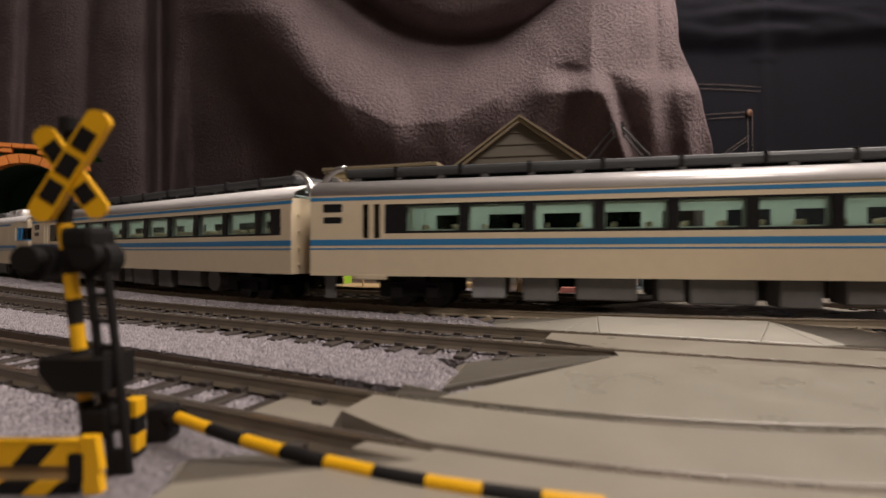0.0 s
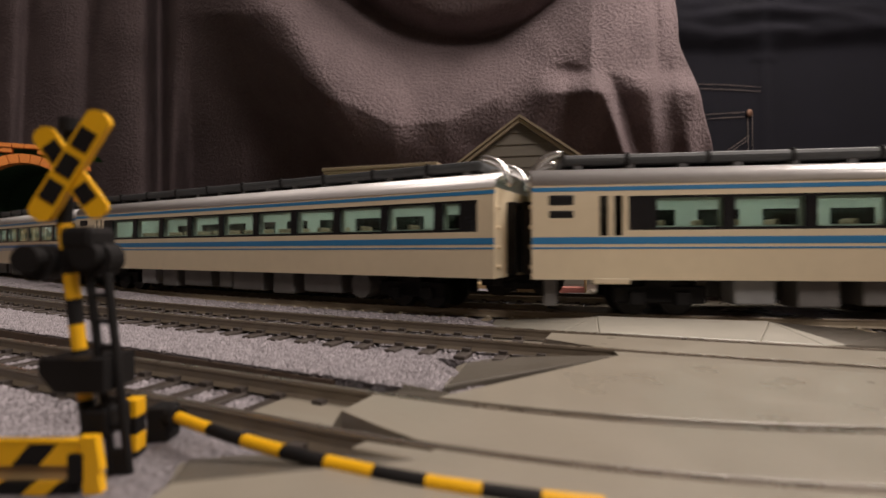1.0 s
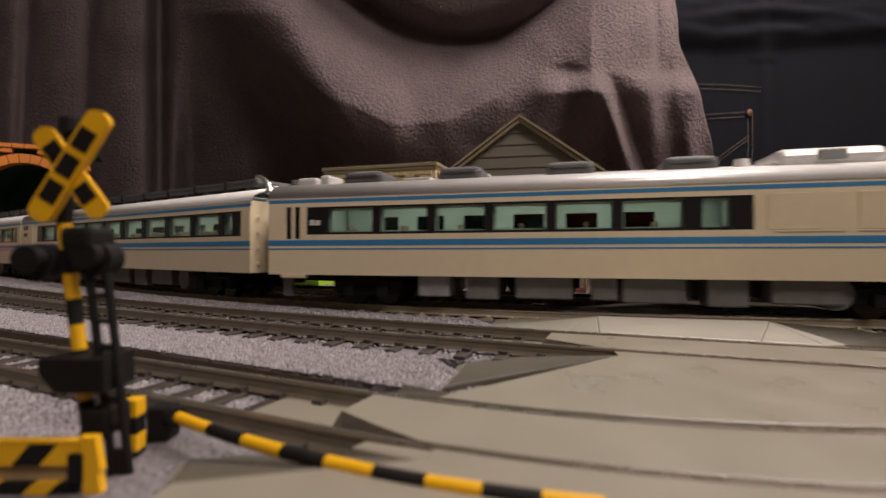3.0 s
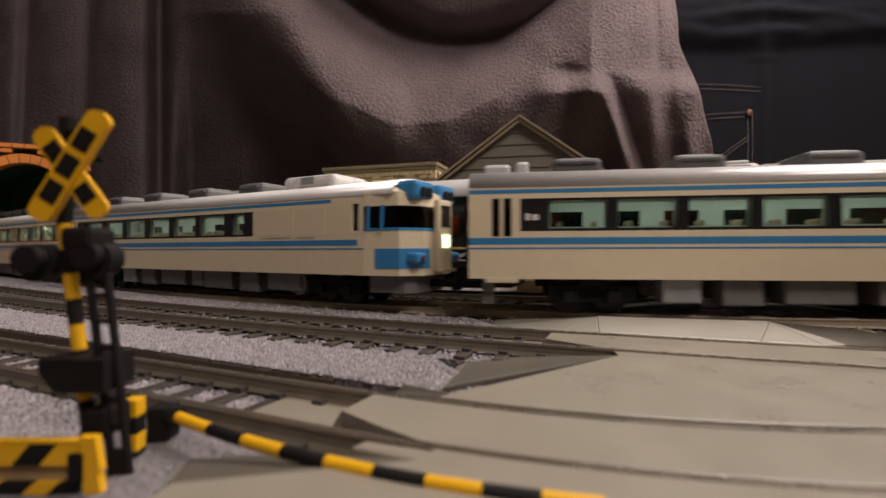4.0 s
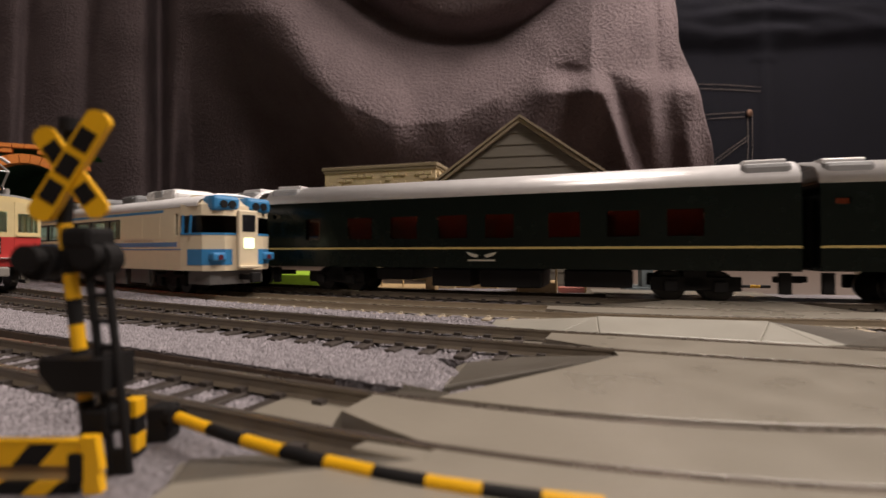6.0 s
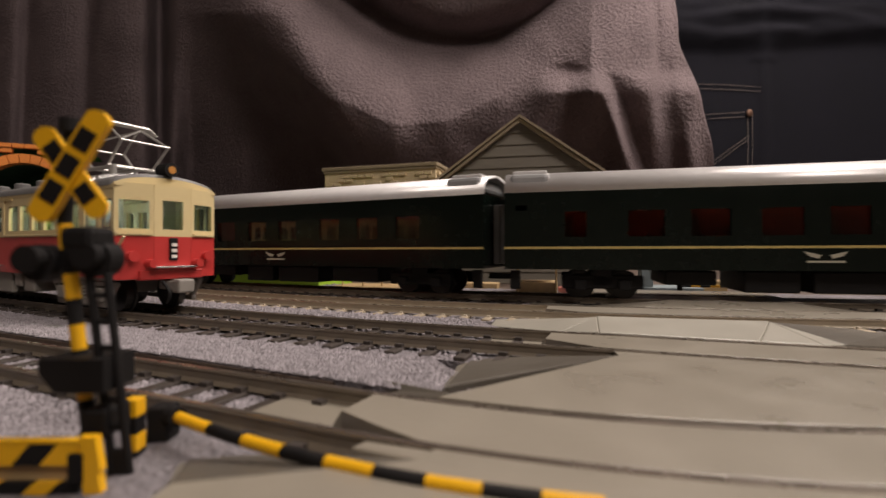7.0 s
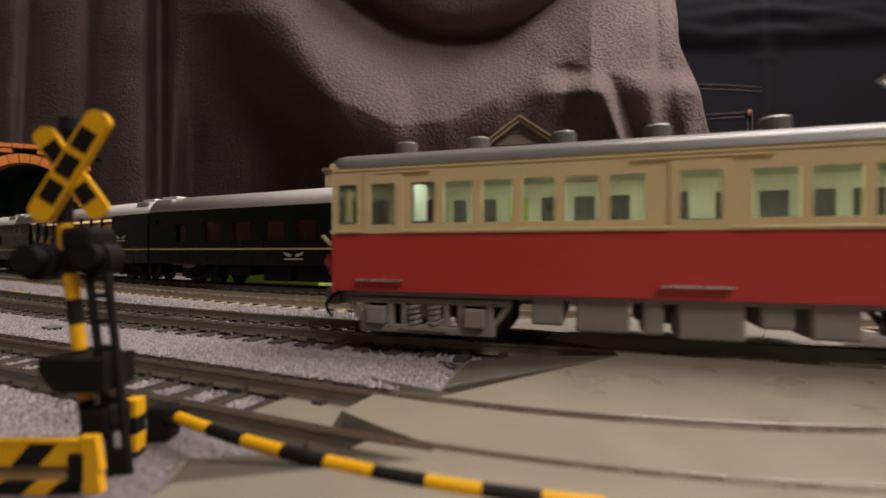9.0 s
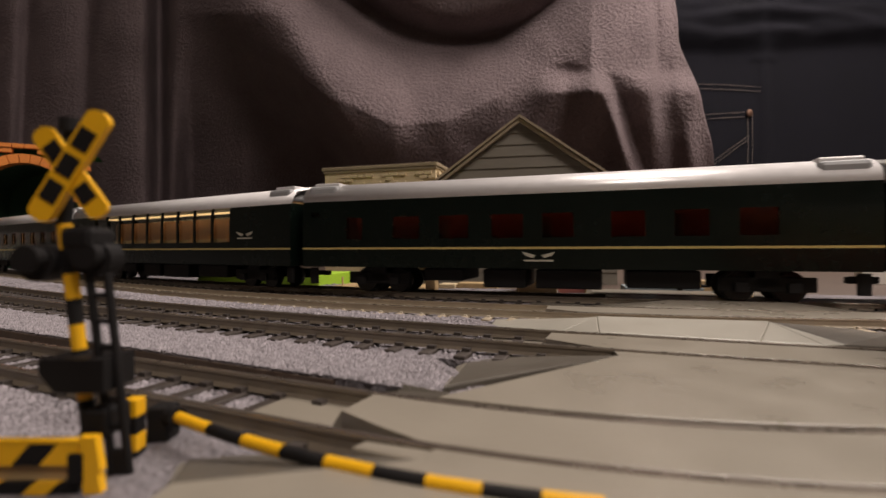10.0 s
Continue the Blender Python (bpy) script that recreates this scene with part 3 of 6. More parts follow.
def build_blanket():
    """A fleece blanket hung behind the layout, with upright folds and deep swags, placed and stretched to fit the
    camera's view; px, py are view pixels.
    """
    D = 0.76
    k = D / 850
    bm = bmesh.new()
    nx, nz = 400, 220
    rows = []
    for j in range(nz + 1):
        row = []
        v = -330 + (560 + 330) * j / nz      # rows of the camera's view, counted downwards from its top edge
        py = v
        for i in range(nx + 1):
            u = i / nx
            # the right hem wanders
            hem = 1196 + 52 * smooth01((py - 60) / 120) + 6 * math.sin(py / 37) + 10 * smooth01((py - 150) / 120)
            px = -420 + (hem + 420) * u
            d = 0.0
            # upright folds
            left = smooth01((520 - px) / 160)
            d += left * (20 * bell(px - 212 - py * 0.03, 46) - 58 * bell(px - 284, 17) + 14 * bell(px - 372, 66)
                         + 12 * bell(px - 20, 30) - 13 * bell(px - 52 + py * 0.06, 13) + 11 * bell(px - 100, 34) - 12 * bell(px - 160 + py * 0.03, 13))
            # great swag: a crisp valley above, a lit face, then the belly curls back under
            w = (px - 830) / 235
            yv = 62 - 122 * w * w - 14 * w if px <= 830 else 62 - 150 * w * w
            yb = along(px, ((380, 60), (500, 118), (600, 180), (700, 222), (790, 216), (880, 176), (945, 132), (1005, 112), (1070, 130), (1160, 150), (1300, 170)))
            span = max(60.0, yb - yv)
            rise = min(80.0, 0.42 * span)
            inside = smooth01((px - 315 - 0.30 * py) / 200) * (1 - 0.35 * smooth01((px - 1150) / 40))
            if py < yv:
                roll = 58 * (1 - math.exp((py - yv) / 26)) + 12 * smooth01((yv - py - 60) / 60)
            elif py < yb:
                roll = rise * (1 - (1 - (py - yv) / span) ** 1.35)
            else:
                soft = 190 - 10 * smooth01((px - 860) / 80) + 170 * smooth01((px - 1065) / 50)
                roll = rise - 0.95 * rise * smooth01((py - yb) / soft + 0.06)
            d += inside * roll
            # the cone of cloth under the shelf, dropping into a pocket on its right
            low = smooth01((py - 118) / 50)
            q = px - (1068 + 0.36 * (py - 140))
            d += low * 46 * smooth01((px - (925 - 0.42 * (py - 115))) / 80) * (1 - smooth01(q / 34 + 0.4))
            d += low * 14 * smooth01((q - 6) / 60)
            # hem folds
            d += 6 * bell(px - 1184 - 0.16 * (py - 60), 16) - 7 * bell(px - 1160 - 0.05 * py, 9) * smooth01((240 - py) / 80)
            d += 9 * bell(px - 1226, 16) * smooth01((py - 110) / 60)
            d -= 0.36 * max(0.0, py - 20) * smooth01((px - 285) / 60) * (1 - smooth01((px - 400 - 0.5 * py) / 120))
            d += 6 * noise.noise((px / 130, py / 150, 1.7)) + 2.2 * noise.noise((px / 40, py / 46, 4.2))
            d -= 0.34 * max(0.0, 430 - px) - 0.10 * max(0.0, 170 - px)
            Y = D - d * k * 1.7
            row.append(bm.verts.new(((px - 784) * Y / 850, Y, max(0.026 + (440 - py) * Y / 850, -0.001))))
        rows.append(row)
    for a, b in zip(rows, rows[1:]):
        for i in range(nx):
            bm.faces.new((a[i], a[i + 1], b[i + 1], b[i]))
    ob = new("fleece_blanket", mesh("fleece_blanket", bm, M_FLEECE, True))
    s = ob.modifiers.new("thickness", "SOLIDIFY")
    s.thickness, s.offset = 0.004, 1
    tagged(ob, "dark grey-brown fleece blanket hung in deep folds behind the trains", "blanket")


def build_denim():
    D = 0.86
    k = D / 850
    W = lambda px, py, o=0.0: ((px - 784) * k, D - o, 0.026 + (440 - py) * k)

    def relief(px, py):
        d = 3 * noise.noise((px / 160, py / 170, 9)) + 5 * bell(px - 1352, 7 + (py < 110) * 9)
        fold = smooth01((92 + 6 * math.sin(px / 90) - py) / 34)      # the turned-down upper part hangs proud
        d += 16 * fold
        d += 6 * fold * bell(py - 24 - 0.10 * abs(px - 1355), 9) * bell(px - 1352, 130)
        d -= 4 * fold * bell(py - 42 - 0.16 * abs(px - 1355), 8) * bell(px - 1352, 100)
        d += 3 * fold * noise.noise((px / 50, py / 16, 2))
        d -= 7 * bell(px - 1353, 12) * fold
        return d
    bm = bmesh.new()
    nx, nz = 130, 130
    rows = [[bm.verts.new(W(1040 + 900 * i / nx, -200 + 666 * j / nz, relief(1040 + 900 * i / nx, -200 + 666 * j / nz) * k)) for i in range(nx + 1)] for j in range(nz + 1)]
    for a, b in zip(rows, rows[1:]):
        for i in range(nx):
            bm.faces.new((a[i], a[i + 1], b[i + 1], b[i]))
    root = thing("denim_trousers", "dark navy denim trousers hung up with stitched pocket seams", "jeans")
    cloth = part("cloth", bm, M_DENIM, root, smooth=True)
    s = cloth.modifiers.new("thickness", "SOLIDIFY")
    s.thickness, s.offset = 0.003, 1

    def seam(f, n):
        bm = bmesh.new()
        for i in range(n):
            a, b = f(i / n), f((i + 0.62) / n)
            o = 0.0016
            rod(bm, W(*a, relief(*a) * k + o), W(*b, relief(*b) * k + o), 0.0006, 6)
        part("stitching", bm, M_STITCH, root, "pale double-row stitching thread")
    for dy in (0, 8):
        seam(lambda u: (1225 + 122 * u, 150 + dy + 6 * u * u), 22)
        seam(lambda u: (1235 + 84 * u, 205 + dy - 5 * u), 16)
    for dx in (0, 8):
        seam(lambda u: (1323 + dx, 205 + 92 * u), 16)
        seam(lambda u: (1254 + 72 * u, 292 + dx * 0.8 - 52 * u), 15)
    bm = bmesh.new()
    bmesh.ops.create_uvsphere(bm, u_segments=14, v_segments=8, radius=0.0058, matrix=Matrix.Translation(W(1325, 202, 0.004)) @ Matrix.Diagonal((1, 0.5, 1.2, 1)))
    part("rivet", bm, M_RIVET, root, "small copper pocket rivet", True)


# ---- buildings behind the tracks ----
def build_house():
    Y, k = 0.36, 0.36 / 850
    h = thing("gabled_house", "grey-green clapboard house with a pale gabled roof", "house", pose((921 - 784) * k, Y, 0, 0, 0, -12))
    hw, eave, ridge = 0.069, 0.072, 0.1215
    n = 14
    for i in range(n):       # lapped boards of the gable wall
        z0, z1 = ridge * i / n, ridge * (i + 1) / n + 0.0006
        w0 = hw if z0 <= eave else hw * (ridge - z0) / (ridge - eave)
        w1 = hw if z1 <= eave else hw * max(0.0, ridge - z1) / (ridge - eave)
        bm = bmesh.new()
        v = [bm.verts.new(p) for p in ((-w0, -0.0012, z0), (w0, -0.0012, z0), (w1, 0, z1), (-w1, 0, z1), (-w0, 0.003, z0), (w0, 0.003, z0), (w1, 0.003, z1), (-w1, 0.003, z1))]
        for q in ((0, 1, 2, 3), (5, 4, 7, 6), (0, 4, 5, 1), (1, 5, 6, 2), (3, 2, 6, 7), (4, 0, 3, 7)):
            bm.faces.new([v[j] for j in q])
        part("board", bm, M_CLAP, h)
    part("side_wall", boxes((-hw, -hw + 0.003, 0.003, 0.11, 0, eave)), M_CLAP, h)
    part("side_wall", boxes((hw - 0.003, hw, 0.003, 0.11, 0, eave)), M_CLAP, h)
    part("back_wall", boxes((-hw, hw, 0.11, 0.113, 0, eave)), M_CLAP, h)
    for side in (-1, 1):
        run, rise = hw + 0.018, (ridge - eave) * (hw + 0.018) / hw
        bm = bmesh.new()
        y0, y1 = -0.008, 0.12
        pr = [(0, ridge + 0.0034), (side * run, ridge + 0.0034 - rise), (side * run, ridge + 0.0014 - rise), (0, ridge + 0.0014)]
        a = [bm.verts.new((x, y0, z)) for x, z in pr]
        b = [bm.verts.new((x, y1, z)) for x, z in pr]
        bm.faces.new(a), bm.faces.new(b[::-1])
        for i in range(4):
            bm.faces.new((a[i], b[i], b[(i + 1) % 4], a[(i + 1) % 4]))
        part("roof_slope", bm, M_FASCIA, h)
        bm = bmesh.new()
        pr = [(0, ridge + 0.0010), (side * (run - 0.002), ridge + 0.0010 - rise), (side * (run - 0.002), ridge - 0.0016 - rise), (0, ridge - 0.0016)]
        a = [bm.verts.new((x, -0.006, z)) for x, z in pr]
        b = [bm.verts.new((x, -0.0036, z)) for x, z in pr]
        bm.faces.new(a), bm.faces.new(b[::-1])
        for i in range(4):
            bm.faces.new((a[i], b[i], b[(i + 1) % 4], a[(i + 1) % 4]))
        part("barge_board", bm, M_FASCIA, h)


def build_flat_house():
    # parapet building: corner at the right end, long face turned a little from the lens
    Y = 0.40
    k = Y / 850
    b = thing("flat_roofed_building", "beige flat-roofed building with a raised block pattern", "building", pose((771 - 784) * k, Y, 0, 0, 0, -17))
    L, W, H = 0.104, 0.035, 0.0955
    part("wall", boxes((-L, 0, 0, W, 0, H)), M_STONE, b)
    part("coping", boxes((-L - 0.002, 0.002, -0.0025, W + 0.002, H, H + 0.003), (-L - 0.001, 0.001, -0.0015, W + 0.001, H - 0.0022, H), bev=0.0004), M_FASCIA, b)
    me = mesh("block", boxes((0, 0.0066, -0.0018, 0.0005, 0, 0.0027), bev=0.0003), M_STONE)
    for r in range(6):
        for i in range(13):
            if random.random() < 0.62:
                ob = new("block", me)
                ob.parent = b
                ob.matrix_basis = pose(-L + 0.004 + i * 0.0077 + (r % 2) * 0.0038 - 0.002, 0, H - 0.0070 - r * 0.0034)
    for i in range(4):
        ob = new("block", me)
        ob.parent = b
        ob.matrix_basis = pose(0, 0.004 + i * 0.0075, H - 0.0065 - (i % 2) * 0.0036, 0, 0, 90)


def build_low_things():
    """The small buildings and boxes whose feet show beneath the far train."""
    k = lambda px, Y: (px - 784) * Y / 850

    def low(name, label, cat, material, px0, px1, Y, z1, depth=0.03, extra=()):
        t = thing(name, label, cat, pose(k((px0 + px1) / 2, Y), Y, 0, 0, 0, -14))
        w = (px1 - px0) * Y / 850 / 2
        part("body", boxes((-w, w, 0, depth, 0, z1), bev=0.0005), material, t)
        for nm, mt, r in extra:
            part(nm, boxes((r[0] * w, r[1] * w, *r[2:]), bev=0.0003), mt, t)
        return t
    low("green_block", "lime green card building base beside the track", "building", M_LIME, 330, 575, 0.315, 0.0098, 0.05,
        [("plinth", M_WOOD, (-1.0, 1.12, -0.002, 0.002, 0, 0.0015))])
    low("wooden_platform", "light wooden kit platform with small posts", "platform", M_WOOD, 575, 755, 0.285, 0.0035, 0.03,
        [("post", M_WOOD, (a, a + 0.02, 0.004, 0.006, 0.0035, 0.009)) for a in (-0.8, -0.35, 0.05, 0.5)])
    low("wooden_post_hut", "light wooden kit hut with a square post", "hut", M_WOOD, 752, 770, 0.27, 0.022, 0.008)
    low("brown_crate", "brown wooden crate beside the track", "crate", M_STONE, 775, 805, 0.28, 0.0055, 0.012)
    low("brown_crate", "brown wooden crate beside the track", "crate", M_WOOD, 808, 880, 0.28, 0.0060, 0.012)
    low("wooden_kiosk", "brown wooden kiosk with an open front", "kiosk", M_WOOD, 915, 985, 0.25, 0.0085, 0.02,
        [("post", M_WOOD, (-1.0, -0.9, -0.002, 0.0, 0, 0.02)), ("post", M_WOOD, (0.9, 1.0, -0.002, 0.0, 0, 0.02)), ("roof", M_WOOD, (-1.1, 1.1, -0.003, 0.02, 0.02, 0.0215))])
    low("pink_panel", "pink printed panel in a wooden frame", "panel", M_PINK, 988, 1036, 0.25, 0.006, 0.004,
        [("frame", M_WOOD, (0.9, 1.05, -0.001, 0.005, 0, 0.012))])
    low("blue_grey_hut", "blue-grey trackside hut with a tall block", "hut", M_BLUEGREY, 1110, 1240, 0.245, 0.006, 0.02,
        [("block", M_BLUEGREY, (-0.55, -0.25, 0.002, 0.015, 0.006, 0.0165))])
    low("wooden_box", "small brown wooden box beside the crossing", "box", M_WOOD, 1235, 1285, 0.25, 0.009, 0.012)
    t = thing("striped_barrier", "yellow and black striped crossing barrier across the road", "barrier", pose(k(1200, 0.225), 0.225, 0, 0, 0, -10))
    part("post", boxes((0, 0.002, 0, 0.002, 0, 0.011), bev=0.0002), M_BLACK, t)
    for i in range(9):
        part("stripe", rods([((0.001 + i * 0.0042, -0.0006, 0.0085), (0.001 + (i + 1) * 0.0042, -0.0006, 0.0085))], 0.0007, 10), M_YELLOW if i % 2 else M_BLACK, t)
    low("white_card_wall", "plain white card wall at the board's edge", "panel", M_WHITEP, 1545, 1760, 0.33, 0.022, 0.01)


def build_tunnel():
    Y = 0.60
    k = Y / 850
    cx, cz, r = (45 - 784) * k, 0.026 + (440 - 352) * k, 0.047
    t = thing("tunnel_portal", "orange brick tunnel portal with a green flocked top", "tunnel", pose(cx, Y, 0, 0, 0, 24))
    n = 15
    for i in range(n):       # voussoirs
        a0, a1 = math.pi * (i + 0.04) / n, math.pi * (i + 0.96) / n
        bm = bmesh.new()
        pts = [(r * math.cos(a0), r * math.sin(a0)), ((r + 0.011) * math.cos(a0), (r + 0.011) * math.sin(a0)),
               ((r + 0.011) * math.cos(a1), (r + 0.011) * math.sin(a1)), (r * math.cos(a1), r * math.sin(a1))]
        v0 = [bm.verts.new((x, -0.003, cz + z)) for x, z in pts]
        v1 = [bm.verts.new((x, 0.012, cz + z)) for x, z in pts]
        bm.faces.new(v0), bm.faces.new(v1[::-1])
        for j in range(4):
            bm.faces.new((v0[j], v1[j], v1[(j + 1) % 4], v0[(j + 1) % 4]))
        part("brick", bm, M_BRICK, t)
    me = mesh("brick", boxes((0, 0.0115, -0.002, 0.006, 0, 0.0052), bev=0.0005), M_BRICK)
    top = cz + r + 0.0118
    for row in range(16):
        z = top - row * 0.0058
        for i in range(-7, 7):
            x = i * 0.0122 + (row % 2) * 0.006
            zz = z - cz + 0.0026
            if zz < 0 and abs(x + 0.006) < r + 0.013 or zz >= 0 and math.hypot(x + 0.0058, zz) < r + 0.015 or abs(x + 0.006) > 0.066:
                continue
            if z < 0.001:
                continue
            ob = new("brick", me)
            ob.parent = t
            ob.matrix_basis = pose(x, 0, z)
    for i in range(-6, 5):
        ob = new("brick", me)
        ob.parent = t
        ob.matrix_basis = pose(i * 0.0122, -0.0015, top + 0.0062)
    # barrel of the tunnel and its back, dark inside
    bm = bmesh.new()
    m = 20
    rr = r + 0.001
    a = [bm.verts.new((rr * math.cos(math.pi * i / m), 0.004, cz + rr * math.sin(math.pi * i / m))) for i in range(m + 1)]
    b = [bm.verts.new((v.co.x, 0.10, v.co.z)) for v in a]
    for i in range(m):
        bm.faces.new((a[i], a[i + 1], b[i + 1], b[i]))
    for s in (0, m):
        lo = [bm.verts.new((v.co.x, v.co.y, 0.0)) for v in (a[s], b[s])]
        bm.faces.new((a[s], b[s], lo[1], lo[0]))
    bm.faces.new([*b, bm.verts.new((-rr, 0.10, 0)), bm.verts.new((rr, 0.10, 0))])
    part("lining", bm, M_TUNNELIN, t, "dark green tunnel lining")
    bm = bmesh.new()
    gx, gy = 40, 14
    vs = [[bm.verts.new((-0.074 + 0.136 * i / gx, 0.003 + 0.095 * j / gy, top + 0.0105 + 0.004 * noise.noise((i / 3, j / 3, 1)) + 0.002 * noise.noise((i, j, 2)))) for j in range(gy + 1)] for i in range(gx + 1)]
    for i in range(gx):
        for j in range(gy):
            bm.faces.new((vs[i][j], vs[i + 1][j], vs[i + 1][j + 1], vs[i][j + 1]))
    part("grass_top", bm, M_GRASS, t, "green flocked grass top")


# ---- rolling stock ----
def bogie(parent, x, frame_mat, wheel=0.0052, base=0.0135, heavy=False):
    lo, ov = 0.75, 0.007
    if heavy:      # open cast side frames
        h = base / 2 + 0.0074
        rows = [(x - 0.004, x + 0.004, -0.0125, 0.0125, wheel * 0.9, wheel * 1.9)]
        for sd in (-1, 1):
            ya, yb = sorted((sd * 0.0122, sd * 0.0140))
            rows += [(x - h, x + h, ya, yb, wheel * 1.50, wheel * 1.76), (x - h + 0.0035, x + h - 0.0035, ya, yb, wheel * 0.34, wheel * 0.66)]
            rows += [(x + d * base / 2 + e - 0.0007, x + d * base / 2 + e + 0.0007, ya, yb, wheel * 0.5, wheel * 1.6) for d in (-1, 1) for e in (-0.0030, 0.0030)]
            rows += [(x + e - 0.0006, x + e + 0.0006, ya, yb, wheel * 0.5, wheel * 1.6) for e in (-0.0046, 0.0046)]
        bm = boxes(*rows, bev=0.0003)
        for sd in (-1, 1):
            for d in (-1, 1):
                rod(bm, (x + d * (h - 0.0006), sd * 0.0131, wheel * 1.55), (x + d * (h - 0.0048), sd * 0.0131, wheel * 0.5), 0.0007, 8)
        b = part("bogie", bm, frame_mat, parent)
    else:
        b = part("bogie", boxes((x - base / 2 - ov, x + base / 2 + ov, -0.0135, -0.0115, wheel * lo, wheel * 1.75),
                                (x - base / 2 - ov, x + base / 2 + ov, 0.0115, 0.0135, wheel * lo, wheel * 1.75),
                                (x - 0.004, x + 0.004, -0.0135, 0.0135, wheel * 0.9, wheel * 2.2), bev=0.0005), frame_mat, parent)
    for d in (-1, 1):
        for s in (-1, 1):
            bm = bmesh.new()
            c = (x + d * base / 2, s * 0.0082, wheel)
            rod(bm, (c[0], c[1] - 0.0012, c[2]), (c[0], c[1] + 0.0012, c[2]), wheel, 24)
            rod(bm, (c[0], c[1] - s * 0.0016, c[2]), (c[0], c[1] - s * 0.0010, c[2]), wheel + 0.0007, 24)
            part("wheel", bm, M_WHEEL, b, smooth=False)
        bm = boxes((x + d * base / 2 - 0.0022, x + d * base / 2 + 0.0022, -0.0150, -0.0134, wheel - 0.0018, wheel + 0.0022), bev=0.0004)
        part("axle_box", bm, frame_mat, b)
    if heavy:
        for d in (-1, 1):
            bm = bmesh.new()
            helix = [(x + d * 0.0022 + 0.0011 * math.cos(q * 0.8), -0.0136 + 0.0011 * math.sin(q * 0.8), wheel * 0.62 + 0.0046 * q / 32) for q in range(33)]
            part("spring", tube(bm, helix, 0.00042, 6), frame_mat, b)
        part("spring_plank", boxes((x - 0.0050, x + 0.0050, -0.0146, -0.0125, wheel * 0.45, wheel * 0.70), bev=0.0003), frame_mat, b)
    return b


def curve_side(w, z_bend, lean):
    return lambda z: w - max(0.0, z - z_bend) ** 2 * lean


def roof_shell(L, w, z0, z1, n=14, th=0.0008):
    """An arched roof with thickness."""
    bm = bmesh.new()
    out = [(w * math.cos(math.pi * i / n), z0 + (z1 - z0) * math.sin(math.pi * i / n) ** 0.75) for i in range(n + 1)]
    inn = [(y * 0.95, z0 + (z - z0) * 0.86 - 0.0002) for y, z in out[::-1]]
    return prism(bm, out + inn, 0, L)


def side_panes(parent, rects, y, glass_mat, name="window"):
    for side in (-1, 1):
        for x0, x1, z0, z1 in rects:
            part(name, boxes((x0 - 0.0003, x1 + 0.0003, *sorted((side * (y - 0.0009), side * (y - 0.0006))), z0 - 0.0003, z1 + 0.0003)), glass_mat, parent)


def seats(parent, x0, x1, pitch, z, material):
    bm = bmesh.new()
    x = x0
    while x < x1:
        for y in (-0.0105, 0.0045):
            box(bm, x, x + 0.0045, y, y + 0.0065, z, z + 0.0025)
            box(bm, x + 0.0035, x + 0.0048, y, y + 0.0065, z, z + (0.0095 if y < 0 else 0.0075), bev=0.0005)
        x += pitch
    part("seats", bm, material, parent)


